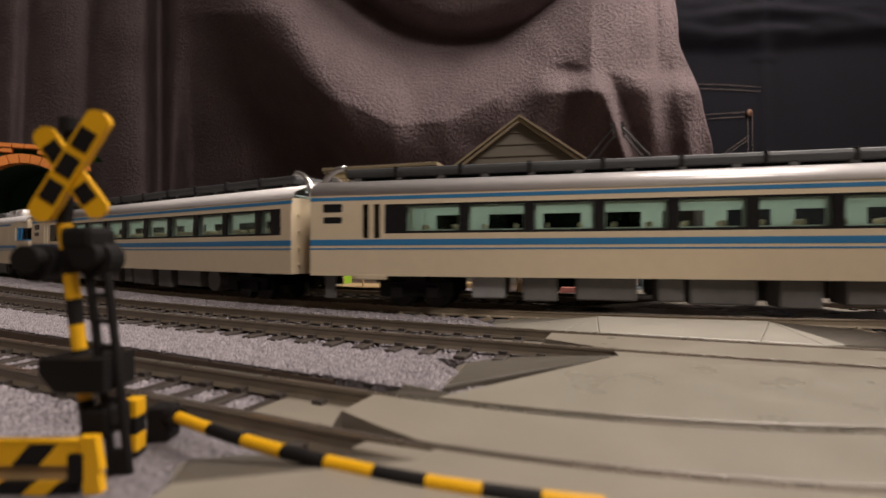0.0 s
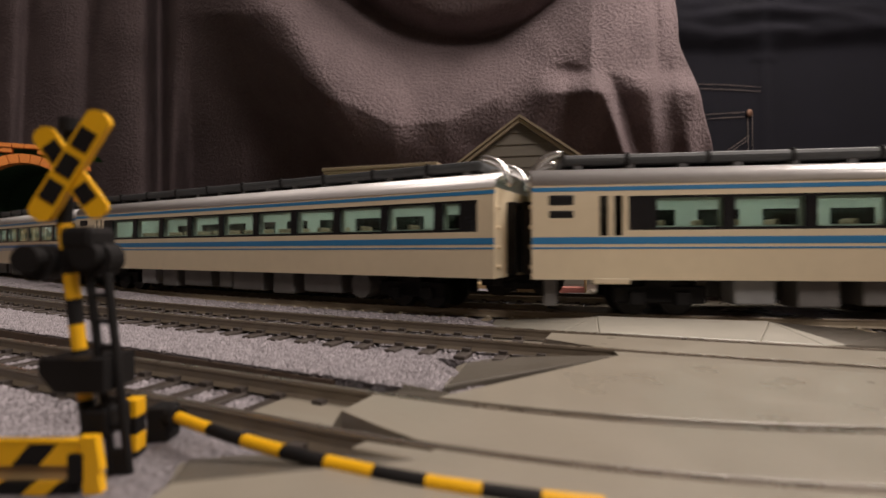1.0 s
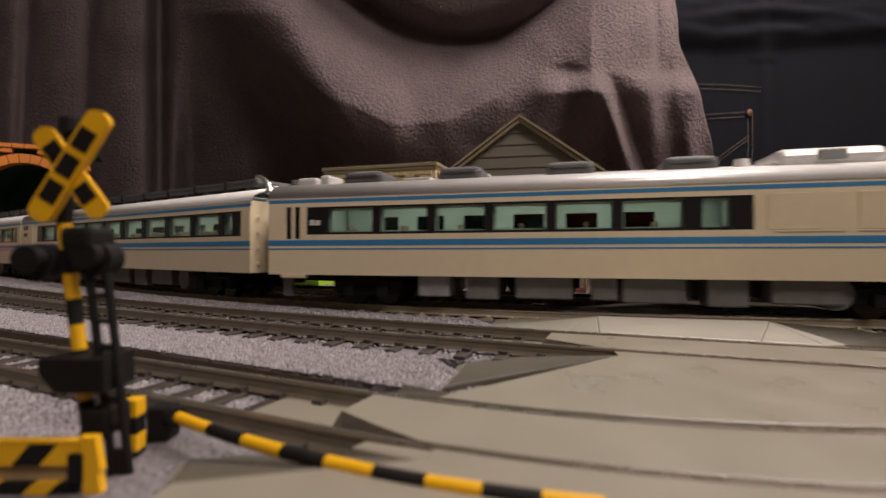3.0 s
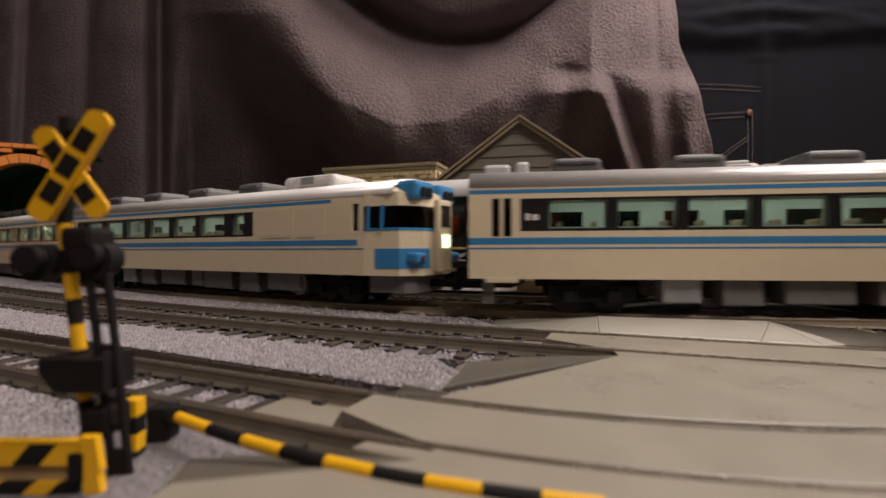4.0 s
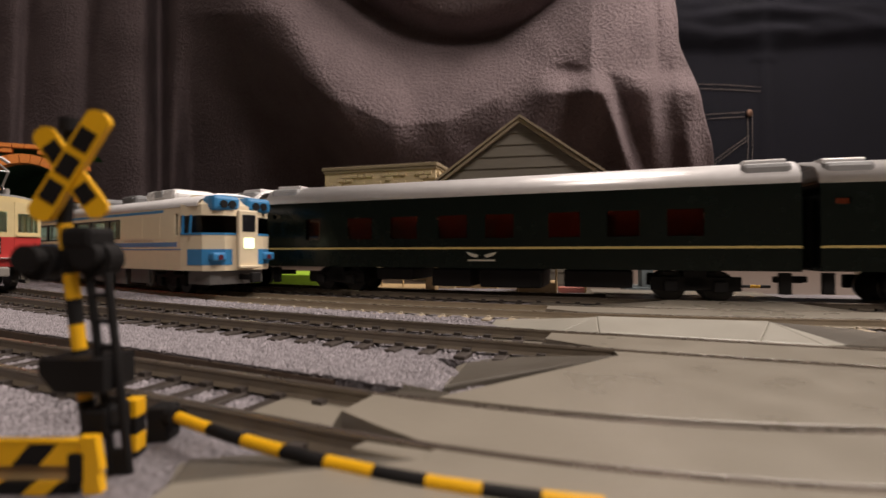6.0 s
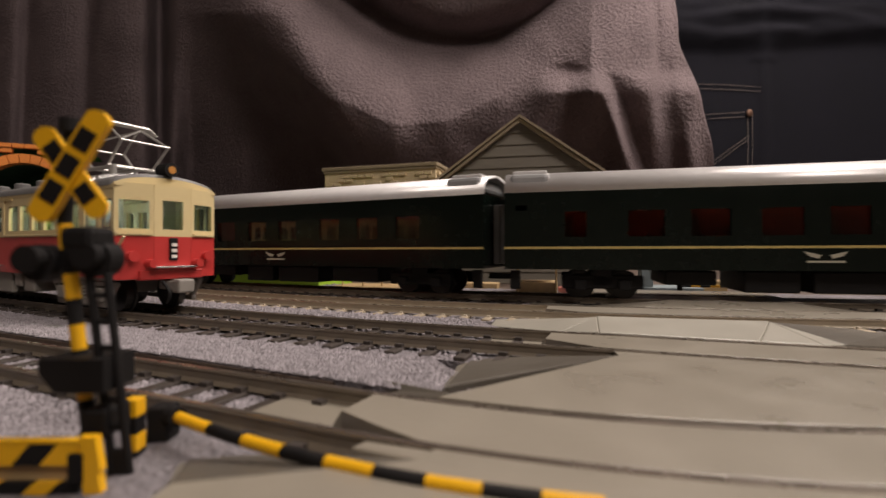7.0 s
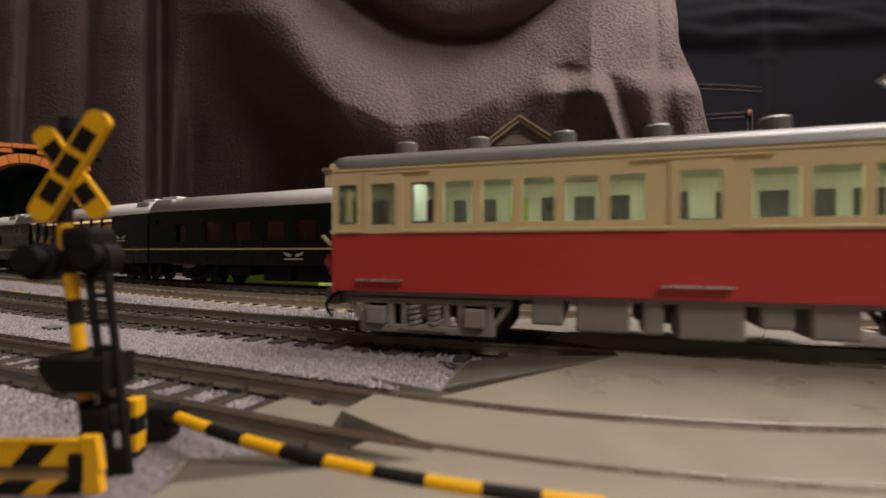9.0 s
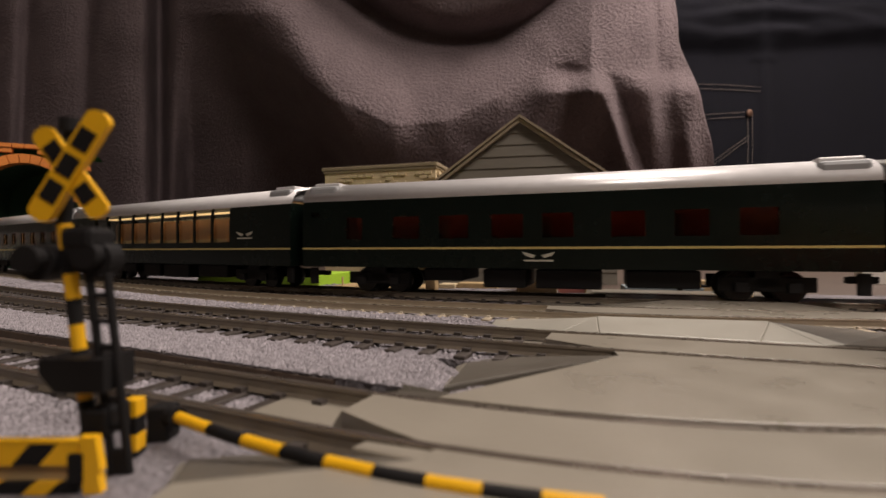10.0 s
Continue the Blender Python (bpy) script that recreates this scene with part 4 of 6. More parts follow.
def cream_car(cab):
    """An express diesel car; with cab: driver's cab at the right-hand end and separate roof units."""
    L = 0.256
    car = thing("express_railcar", "cream diesel railcar with blue stripes and " + ("a blue-trimmed driver's cab" if cab else "a black roof duct"),
                "train", group="cream express train")
    w, zb, zt = 0.0180, 0.0110, 0.0388
    yf = curve_side(w, 0.030, 9.0)
    if cab:
        band = (0.0165, 0.1665)
        wins = [(0.0255 + i * 0.0208, 0.0255 + i * 0.0208 + 0.0178) for i in range(6)] + [(0.1525, 0.1605)]
        bodyL = 0.226
        doors = [(0.0075, 0.0100), (0.0112, 0.0137)]
        slot = [(0.2205, 0.2235, 0.0263, 0.0358)]
    else:
        band = (0.0290, 0.2500)
        wins = [(0.0372 + i * 0.0222, 0.0372 + i * 0.0222 + 0.0190) for i in range(9)] + [(0.2372, 0.2435)]
        bodyL = L
        doors = [(0.0205, 0.0230), (0.0248, 0.0273)]
        slot = []
    bz0, bz1 = 0.0252, 0.0350
    holes = [(band[0], band[1], bz0, bz1)] + [(a, b, 0.0237, 0.0352) for a, b in doors] + slot
    xs = cuts(0, bodyL, *[v for h in holes for v in h[:2]], *steps(0, bodyL, 20))
    zs = cuts(zb, zt, *[v for h in holes for v in h[2:]], *steps(0.030, zt, 5))
    inside = lambda x, z: any(a < x < b and c < z < d for a, b, c, d in holes)
    body = None
    for side in (-1, 1):
        p = part("side_wall", wall(xs, zs, inside, yf, 0.0010, side), M_CREAM, car)
        # window band, set a hair behind the skin
        bx = cuts(band[0], band[1], *[v for q in wins for v in q])
        bzs = cuts(bz0, bz1, bz0 + 0.0008, bz1 - 0.0007)
        gaps = lambda x, z: any(a < x < b for a, b in wins) and bz0 + 0.0008 < z < bz1 - 0.0007
        part("window_band", wall(bx, bzs, gaps, lambda z: yf(z) - 0.00015, 0.0006, side), M_BAND, car, "black glazed window band")
        for a, b, c, e in [(0, bodyL - (0.003 if cab else 0), 0.0213, 0.0233), (0, bodyL, 0.0199, 0.0204), (0, bodyL - (0.016 if cab else 0), 0.0366, 0.0378)]:
            part("stripe", wall([a, b], [c, (c + e) / 2, e], lambda x, z: False, lambda z: yf(z) + 0.0001, 0.0003, side), M_BLUE, car, "blue painted stripe")
        for a, b in doors:
            part("door_window", boxes((a, b, *sorted((side * (w - 0.0012), side * (w - 0.0008))), 0.0237, 0.0352)), M_GLASSD, car)
        part("door_step", boxes((doors[0][0] - 0.0022, doors[1][1] + 0.0022, *sorted((side * (w - 0.002), side * (w + 0.00012))), 0.0097, 0.0116), bev=0.0004), M_CREAM, car)
        for a, b, c, e in slot:
            part("cab_side_window", boxes((a, b, *sorted((side * (w - 0.0012), side * (w - 0.0008))), c, e)), M_GLASSD, car)
    side_panes(car, [(a, b, bz0 + 0.0008, bz1 - 0.0007) for a, b in wins], w - 0.0002, M_GLASS)
    part("floor_pan", boxes((0.001, bodyL - 0.001, -w + 0.001, w - 0.001, zb + 0.0005, zb + 0.002)), M_BLACK, car)
    part("roof", roof_shell(bodyL + (0.012 if cab else 0), w - 0.0004, zt - 0.0002, 0.0450), M_ROOF, car, "silver-grey arched roof", True)
    # gangway ends
    for x, s in [(0, 1)] + ([] if cab else [(bodyL, -1)]):
        e = boxes((*sorted((x + s * 0.0004, x + s * 0.0014)), -w + 0.0008, -0.0052, zb, zt), (*sorted((x + s * 0.0004, x + s * 0.0014)), 0.0052, w - 0.0008, zb, zt),
                  (*sorted((x + s * 0.0004, x + s * 0.0014)), -0.0052, 0.0052, 0.033, zt))
        part("end_wall", e, M_CREAM, car)
        part("gangway", boxes((*sorted((x + s * 0.0012, x - s * 0.0026)), -0.0060, -0.0048, 0.012, 0.0345), (*sorted((x + s * 0.0012, x - s * 0.0026)), 0.0048, 0.0060, 0.012, 0.0345),
                              (*sorted((x + s * 0.0012, x - s * 0.0026)), -0.006, 0.006, 0.0335, 0.0350), bev=0.0003), M_BLACK, car)
        part("end_panel", boxes((*sorted((x + s * 0.0010, x - s * 0.0004)), -0.0046, 0.0046, 0.012, 0.0335)), M_DOORGREY, car)
        bm = bmesh.new()
        for i in range(4):
            rod(bm, (x + s * 0.0005, -w * 0.78, 0.0145 + i * 0.006), (x - s * 0.0006, -w * 0.78, 0.0145 + i * 0.006), 0.0006, 8)
        part("rivet", bm, M_CREAM, car)
    # lit inside
    part("interior_light", boxes((0.02, bodyL - 0.012 - (0.055 if cab else 0), -0.004, 0.004, 0.0382, 0.0386)), M_GLOW, car, "pale green glowing ceiling light")
    part("interior_panel", boxes((band[0] - 0.002, band[0] - 0.001, -w + 0.002, w - 0.002, 0.013, 0.038), (band[1] + 0.001, band[1] + 0.002, -w + 0.002, w - 0.002, 0.013, 0.038),
                                 (band[0], band[1], -w + 0.002, w - 0.002, 0.0180, 0.0190)), M_INWALL, car)
    for side in (-1, 1):
        e = 0.0006 if side < 0 else min(0.0038, 0.35 * (wins[-1][1] - wins[-1][0]))
        lx = cuts(band[0], band[1], *[v for a, b in wins for v in (a + e, b - e)])
        lz = cuts(0.0185, 0.0378, bz0 + 0.0013, bz1 - 0.0012 - e * 0.2)
        part("inner_lining", wall(lx, lz, lambda x, z: any(a + e < x < b - e for a, b in wins) and bz0 + 0.0013 < z < bz1 - 0.0012 - e * 0.2, lambda z: w - 0.0024, 0.0005, side), M_INWALL, car, "pale green inner wall")
    seats(car, wins[0][0], wins[-1][1] - 0.004, 0.0111, 0.0190, M_SEATIN)
    # roof gear
    if cab:
        for x in (0.0270, 0.0655, 0.1050, 0.1435):
            bm = boxes((x, x + 0.0165, -0.0085, 0.0085, 0.0429, 0.0484), bev=0.0016)
            box(bm, x + 0.002, x + 0.0145, -0.0092, 0.0092, 0.0464, 0.0476, bev=0.0004)
            part("roof_cooler", bm, M_COOLER, car, "dark grey roof cooler box")
            part("cooler_lid", boxes((x + 0.003, x + 0.0135, -0.006, 0.006, 0.0480, 0.0488), bev=0.0003), M_ACGREY, car)
        part("roof_vent", boxes((0.004, 0.013, -0.005, 0.005, 0.0434, 0.0476), (0.0150, 0.0195, -0.006, 0.006, 0.0439, 0.0482), bev=0.001), M_ROOF, car)
        bm = bmesh.new()
        rod(bm, (0.1690, 0, 0.0434), (0.1690, 0, 0.0479), 0.0028, 16, 0.0022)
        part("roof_vent", bm, M_UNITS, car)
        part("roof_radiator", boxes((0.1755, 0.2050, -0.0105, 0.0105, 0.0434, 0.0489), bev=0.0022), M_UNITS, car, "bright silver roof unit")
        part("radiator_grille", boxes((0.1865, 0.1940, -0.0109, -0.0100, 0.0452, 0.0482), bev=0.0003), M_ACGREY, car)
    else:
        part("roof_duct", boxes((0.010, 0.248, -0.0105, 0.0105, 0.0452, 0.0486), bev=0.0013), M_DUCT, car, "long black roof exhaust duct")
        for i in range(15):
            part("duct_bracket", boxes((0.014 + i * 0.0162, 0.0166 + i * 0.0162, -0.0098, 0.0098, 0.0415, 0.0455)), M_COOLER, car)
        bm = bmesh.new()
        for i in range(9):
            box(bm, 0.030 + i * 0.0245, 0.0312 + i * 0.0245, -0.0108, 0.0108, 0.0450, 0.0489, bev=0.0003)
        part("duct_rib", bm, M_BLACK, car)
        for x, s in ((0.010, -1), (0.248, 1)):
            pts = []
            for i in range(13):
                a = math.pi / 2 * i / 12
                pts.append((x + s * 0.010 * math.sin(a), 0.0395 + 0.0096 * math.cos(a)))
            for y in (-0.0096, 0.0088):
                part("duct_bow", tube(bmesh.new(), [(xa, y, za) for xa, za in pts], 0.0011), M_SILVER, car, "bright curved bow at the duct's end", True)
        part("duct_fan", boxes((0.2485, 0.2545, -0.006, 0.006, 0.0420, 0.0462), bev=0.0012), M_SILVER, car)
        for z in (0.0325, 0.0287):
            part("louvre", boxes((0.0052, 0.0128, -w - 0.0002, -w + 0.0006, z, z + 0.0030 * (1 if z > 0.03 else 0.8)), bev=0.0005), M_BAND, car)
    # running gear
    for x in (0.039, (0.222 if not cab else 0.207)):
        bogie(car, x, M_BLACK)
    rng = random.Random(3)
    x, end = 0.060, 0.196 if not cab else 0.185
    first = True
    while x < end:
        ln = rng.choice((0.008, 0.0115, 0.0145, 0.019))
        low = rng.choice((0.0028, 0.0034, 0.0040))
        part("underfloor_box", boxes((x, x + ln, -0.0155, -0.006, low, 0.0112), (x + 0.001, x + ln - 0.001, 0.006, 0.0155, low, 0.0112), bev=0.0005), M_ACGREY if first else M_UNDER, car,
             "pale grey fuel tank" if first else "")
        first = False
        x += ln + rng.choice((0.0015, 0.003, 0.006))
    bm = bmesh.new()
    rod(bm, (end + 0.004, -0.0145, 0.0072), (end + 0.004, -0.006, 0.0072), 0.0046, 24)
    part("air_tank", bm, M_UNDER, car)
    part("ladder", boxes((0.004, 0.008, -0.0142, -0.0130, 0.003, 0.011)), M_UNDER, car)
    bm = boxes((-0.0065, 0.004, -0.0012, 0.0012, 0.0068, 0.0092), bev=0.0004)
    box(bm, -0.0065, -0.0045, -0.0022, 0.0022, 0.0062, 0.0098, bev=0.0004)
    part("coupler", bm, M_BLACK, car)
    if cab:
        # cab nose: plan outline narrows towards the end door
        def plan(z, grow=0.0):
            k = 1.0 - max(0.0, z - 0.026) * 5.0
            return [(bodyL, w + grow), (bodyL + 0.0135 * k + 0.001, w * 0.90 + grow), (bodyL + 0.0192 * k + 0.001 + grow, w * 0.52), (bodyL + 0.0202 * k + 0.001 + grow, 0.0)]

        def ring(bm, z, grow=0.0):
            p = plan(z, grow)
            o = []
            q = p + [(x, -y) for x, y in p[-2::-1]]
            for (xa, ya), (xb, yb) in zip(q, q[1:]):
                for i in range(3):
                    o.append((xa + (xb - xa) * i / 3, ya + (yb - ya) * i / 3))
            o.append(q[-1])
            return [bm.verts.new((x, y, z)) for x, y in o]

        def nose(name, z0, z1, m, label="", grow=0.0, n=4, sel=None):
            bm = bmesh.new()
            rows = [ring(bm, z0 + (z1 - z0) * i / n, grow) for i in range(n + 1)]
            for a, b in zip(rows, rows[1:]):
                for i in range(len(a) - 1):
                    if sel is None or sel(i):
                        bm.faces.new((a[i], a[i + 1], b[i + 1], b[i]))
            for v in [v for v in bm.verts if not v.link_faces]:
                bm.verts.remove(v)
            ob = part(name, bm, m, car, label)
            s = ob.modifiers.new("thickness", "SOLIDIFY")
            s.thickness, s.offset = 0.0008, -1
            return ob
        nose("cab_front", 0.0110, 0.0263, M_CREAM)
        nose("cab_brow", 0.0345, 0.0392, M_CREAM)
        nose("cab_sill", 0.0263, 0.0272, M_BLUE, grow=0.0002, sel=lambda i: i not in (8, 9))
        nose("windscreen", 0.0272, 0.0346, M_GLASSD, "dark wrap-around windscreen", sel=lambda i: i not in (8, 9))
        nose("cab_skirt", 0.0050, 0.0108, M_UNDER, "grey skirt under the cab", grow=-0.0034)
        nose("skirt_stripe", 0.0135, 0.0202, M_BLUE, "blue painted front panel", grow=0.00025, sel=lambda i: 0 < i < 7 or 10 < i < 17)
        bm = bmesh.new()
        top = plan(0.0392)
        full = top + [(x, -y) for x, y in top[-2::-1]]
        lo = [bm.verts.new((x, y, 0.0390)) for x, y in full]
        hi = [bm.verts.new((bodyL + (x - bodyL) * 0.55, y * 0.72, 0.0440)) for x, y in full]
        bm.faces.new(hi)
        for i in range(len(full) - 1):
            bm.faces.new((lo[i], lo[i + 1], hi[i + 1], hi[i]))
        part("cab_roof", bm, M_CREAM, car, smooth=False)
        for s in (-1, 1):
            part("light_hood", boxes((bodyL + 0.010, bodyL + 0.0200, s * 0.0078 - 0.0062, s * 0.0078 + 0.0062, 0.0366, 0.0432), bev=0.0016), M_BLUE, car, "blue headlight hood")
            bm = bmesh.new()
            for o in (-0.002, 0.002):
                rod(bm, (bodyL + 0.0198, s * 0.0078 + o, 0.0394), (bodyL + 0.0208, s * 0.0078 + o, 0.0394), 0.0017, 14)
            part("headlight", bm, M_BLACK, car)
            part("lamp_box", boxes((bodyL + 0.0165, bodyL + 0.0212, s * 0.0120 - 0.003, s * 0.0120 + 0.003, 0.0152, 0.0188), bev=0.0009), M_BLUE, car)
            bm = bmesh.new()
            rod(bm, (bodyL + 0.0205, s * 0.0118, 0.0168), (bodyL + 0.0217, s * 0.0118, 0.0168), 0.0011, 14)
            part("tail_lamp", bm, M_TAIL, car, "dull red tail lamp")
            for a in (0.002, 0.0082):
                zs2 = [(bodyL + a, s * (w + 0.0002), 0.0268), (bodyL + a, s * (w - 0.0004), 0.0348)]
                part("window_post", rods([tuple(zs2)], 0.0006, 6), M_BLUE, car)
        part("end_door", boxes((bodyL + 0.0212, bodyL + 0.0236, -0.0048, 0.0048, 0.0120, 0.0372), bev=0.0007), M_CREAM, car)
        part("end_door_window", boxes((bodyL + 0.0232, bodyL + 0.0239, -0.0032, 0.0032, 0.0278, 0.0352), bev=0.0003), M_BAND, car)
        part("head_sign", boxes((bodyL + 0.0234, bodyL + 0.0242, -0.0024, 0.0024, 0.0205, 0.0250), bev=0.0004), M_HEADSIGN, car, "glowing yellow-green head sign")
        part("step", boxes((bodyL + 0.0236, bodyL + 0.0252, -0.0052, 0.0052, 0.0120, 0.0132), bev=0.0003), M_CREAM, car)
        bm = boxes((bodyL + 0.016, bodyL + 0.0290, -0.0012, 0.0012, 0.0068, 0.0092), bev=0.0004)
        box(bm, bodyL + 0.027, bodyL + 0.0295, -0.0022, 0.0022, 0.0058, 0.0102, bev=0.0004)
        part("coupler", bm, M_BLACK, car)
        for s in (-1, 1):
            y0, y1 = sorted((s * w, s * (w + 0.00012)))
            part("service_hatch", boxes((0.170, 0.1905, y0, y1, 0.0252, 0.0352), bev=0.00008), M_CREAM, car)
            part("service_hatch", boxes((0.1930, 0.2075, y0, y1, 0.0252, 0.0352), bev=0.00008), M_CREAM, car)
            part("hatch_rail", boxes((0.172, 0.190, *sorted((s * w, s * (w + 0.0003))), 0.0246, 0.0249), (0.193, 0.2025, *sorted((s * w, s * (w + 0.0003))), 0.0246, 0.0249)), M_WHITEP, car)
    else:
        bm = boxes((L - 0.004, L + 0.0065, -0.0012, 0.0012, 0.0068, 0.0092), bev=0.0004)
        part("coupler", bm, M_BLACK, car)
    # a small white emblem on the band's end: plain bars
    if cab:
        part("emblem", boxes((0.0182, 0.0196, -w - 0.0003, -w + 0.0001, 0.0285, 0.0305), (0.0202, 0.0222, -w - 0.0003, -w + 0.0001, 0.0285, 0.0302)), M_WHITEP, car, "small white emblem bars")
    return car


def green_car(kind):
    """A dark green sleeping car; kind: salon has tall panorama windows, berth small ones."""
    L = 0.2232
    car = thing("sleeping_car", {"salon": "dark green lounge car with tall warm-lit panorama windows", "berth": "dark green sleeping car with a gold line and silver roof",
                                 "dining": "dark green dining car with warm-lit table lamps"}[kind], "train", group="green sleeper train")
    w, zb, zt = 0.0182, 0.0118, 0.0428
    yf = curve_side(w, 0.033, 7.0)
    if kind == "salon":
        holes = [(0.0330 + i * 0.0162, 0.0475 + i * 0.0162, 0.0240, 0.0405) for i in range(9)]
        zt_h = zt
        holes = [(a, b, c, zt_h - 0.0002) for a, b, c, d in holes]
    elif kind == "dining":
        holes = [(0.0200 + i * 0.0208, 0.0300 + i * 0.0208, 0.0248, 0.0345) for i in range(9)]
    else:
        holes = [(a, a + b, 0.0246, 0.0345) for a, b in ((0.0235, 0.0080), (0.0467, 0.0127), (0.0685, 0.0130), (0.0915, 0.0130), (0.1124, 0.0120), (0.1385, 0.0120), (0.1605, 0.0115), (0.1816, 0.0120))]
    holes.append((0.0045, 0.0090, 0.0352, 0.0374))
    xs = cuts(0, L, *[v for h in holes for v in h[:2]])
    zs = cuts(zb, zt, *[v for h in holes for v in h[2:]], *steps(0.033, zt, 5))
    inside = lambda x, z: any(a < x < b and c < z < d for a, b, c, d in holes)
    for side in (-1, 1):
        part("side_wall", wall(xs, zs, inside, yf, 0.0009, side), M_GREEN, car)
        part("gold_line", wall([0, L], [0.0199, 0.0204, 0.0208], lambda x, z: False, lambda z: yf(z) + 0.0001, 0.0003, side), M_GOLD, car, "thin gold line along the side")
    side_panes(car, holes, w - 0.0006, M_GLASS if kind == "salon" else M_GLASSD)
    part("floor_pan", boxes((0.001, L - 0.001, -w + 0.001, w - 0.001, zb, zb + 0.0018)), M_BLACK, car)
    part("roof", roof_shell(L, w - 0.0006, zt - 0.0002, 0.0522), M_ROOF, car, "satin silver arched roof", True)
    for a, b in ((0.0020, 0.0175), (L - 0.0175, L - 0.0020)):
        part("roof_unit", boxes((a, b, -0.0165, 0.0165, 0.0440, 0.0502), bev=0.0016), M_ACGREY, car, "grey raised roof unit")
        part("unit_lid", boxes((a + 0.001, b - 0.001, -0.0125, 0.0125, 0.0500, 0.0520), bev=0.0005), M_ROOF, car)
    for x, s in ((0, 1), (L, -1)):
        part("end_wall", boxes((*sorted((x + s * 0.0004, x + s * 0.0014)), -w + 0.0008, w - 0.0008, zb, zt)), M_GREEN, car)
        part("gangway", boxes((*sorted((x, x - s * 0.0028)), -0.0062, -0.0046, 0.0135, 0.0385), (*sorted((x, x - s * 0.0028)), 0.0046, 0.0062, 0.0135, 0.0385),
                              (*sorted((x, x - s * 0.0028)), -0.0062, 0.0062, 0.0373, 0.0390), bev=0.0005), M_DOORGREY, car, "grey gangway bellows")
        bm = boxes((*sorted((x + s * 0.004, x - s * 0.0055)), -0.0012, 0.0012, 0.0068, 0.0092), bev=0.0004)
        part("coupler", bm, M_BLACK, car)
        part("end_step", boxes((*sorted((x + s * 0.002, x + s * 0.006)), -0.0150, -0.0135, 0.0035, 0.0112), bev=0.0003), M_BLACK, car)
    # winged emblem as plain shapes
    for x, z in ((0.1108, 0.0162),) if kind != "salon" else ((0.1896, 0.0270),):
        bm = bmesh.new()
        for s in (-1, 1):
            pr = [(x + s * 0.0012, z + 0.0012), (x + s * 0.0066, z + 0.0026), (x + s * 0.0052, z + 0.0010), (x + s * 0.0022, z)]
            a = [bm.verts.new((p, -w - 0.0003, q)) for p, q in pr]
            b = [bm.verts.new((p, -w + 0.0002, q)) for p, q in pr]
            bm.faces.new(a), bm.faces.new(b[::-1])
            for i in range(4):
                bm.faces.new((a[i], b[i], b[(i + 1) % 4], a[(i + 1) % 4]))
        box(bm, x - 0.0058, x + 0.0058, -w - 0.0003, -w + 0.0002, z - 0.0014, z - 0.0007)
        part("emblem", bm, M_EMBLEM, car, "pale winged emblem shape")
    # inside: warm lamps, red-brown panels, curtains
    warm = kind != "berth"
    part("interior_light", boxes((0.015, L - 0.012, *((-0.003, 0.003) if kind != "berth" else (-0.0125, -0.0095)), 0.0398 if kind == "berth" else 0.0418, 0.0402 if kind == "berth" else 0.0423)), {"salon": M_GLOWS, "dining": M_GLOWW, "berth": M_GLOWR}[kind], car, "warm glowing ceiling strip")
    part("interior_panel", boxes((0.012, L - 0.012, 0.0055 if warm else -0.0055, 0.0065 if warm else -0.0048, 0.013, 0.0392), (0.012, L - 0.012, -w + 0.002, w - 0.002, 0.0185, 0.0192)),
         M_INSALON if kind == "salon" else M_INDARK, car)
    if kind != "berth":
        bm = bmesh.new()
        lamps = bmesh.new()
        for h in holes[:-1]:
            if kind == "salon":
                box(bm, h[0] + 0.003, h[0] + 0.009, -0.010, -0.003, 0.0192, 0.0262, bev=0.0008)
            else:
                box(bm, h[0] - 0.002, h[0] + 0.0022, -0.014, -0.0085, 0.0192, 0.0285, bev=0.0006)
                box(bm, h[1] - 0.001, h[1] + 0.0012, -0.0165, -0.004, 0.0192, 0.036)
            rod(lamps, (h[0] + 0.0045, -0.012, 0.0262), (h[0] + 0.0045, -0.012, 0.0288), 0.0011, 10, 0.0007)
        part("seats", bm, M_WOOD if kind == "salon" else M_SEATIN, car)
        part("table_lamp", lamps, M_ORANGEGLOW, car, "glowing orange table lamp")
    else:
        bm = bmesh.new()
        for h in holes[:-1:2]:
            box(bm, h[0], h[0] + 0.0035, -0.0150, -0.0146, 0.024, 0.0332)
        part("curtain", bm, M_SEATIN, car)
    for x in (0.0375, L - 0.0320):
        bogie(car, x, M_BLACK, 0.0054, 0.0165)
    rng = random.Random(9)
    x = 0.060
    while x < 0.150:
        ln = rng.choice((0.012, 0.018, 0.026))
        part("underfloor_box", boxes((x, x + ln, -0.0145, 0.0145, rng.choice((0.0035, 0.0045, 0.006)), 0.0114), bev=0.0006), M_BLACK, car)
        x += ln + rng.choice((0.004, 0.009))
    return car


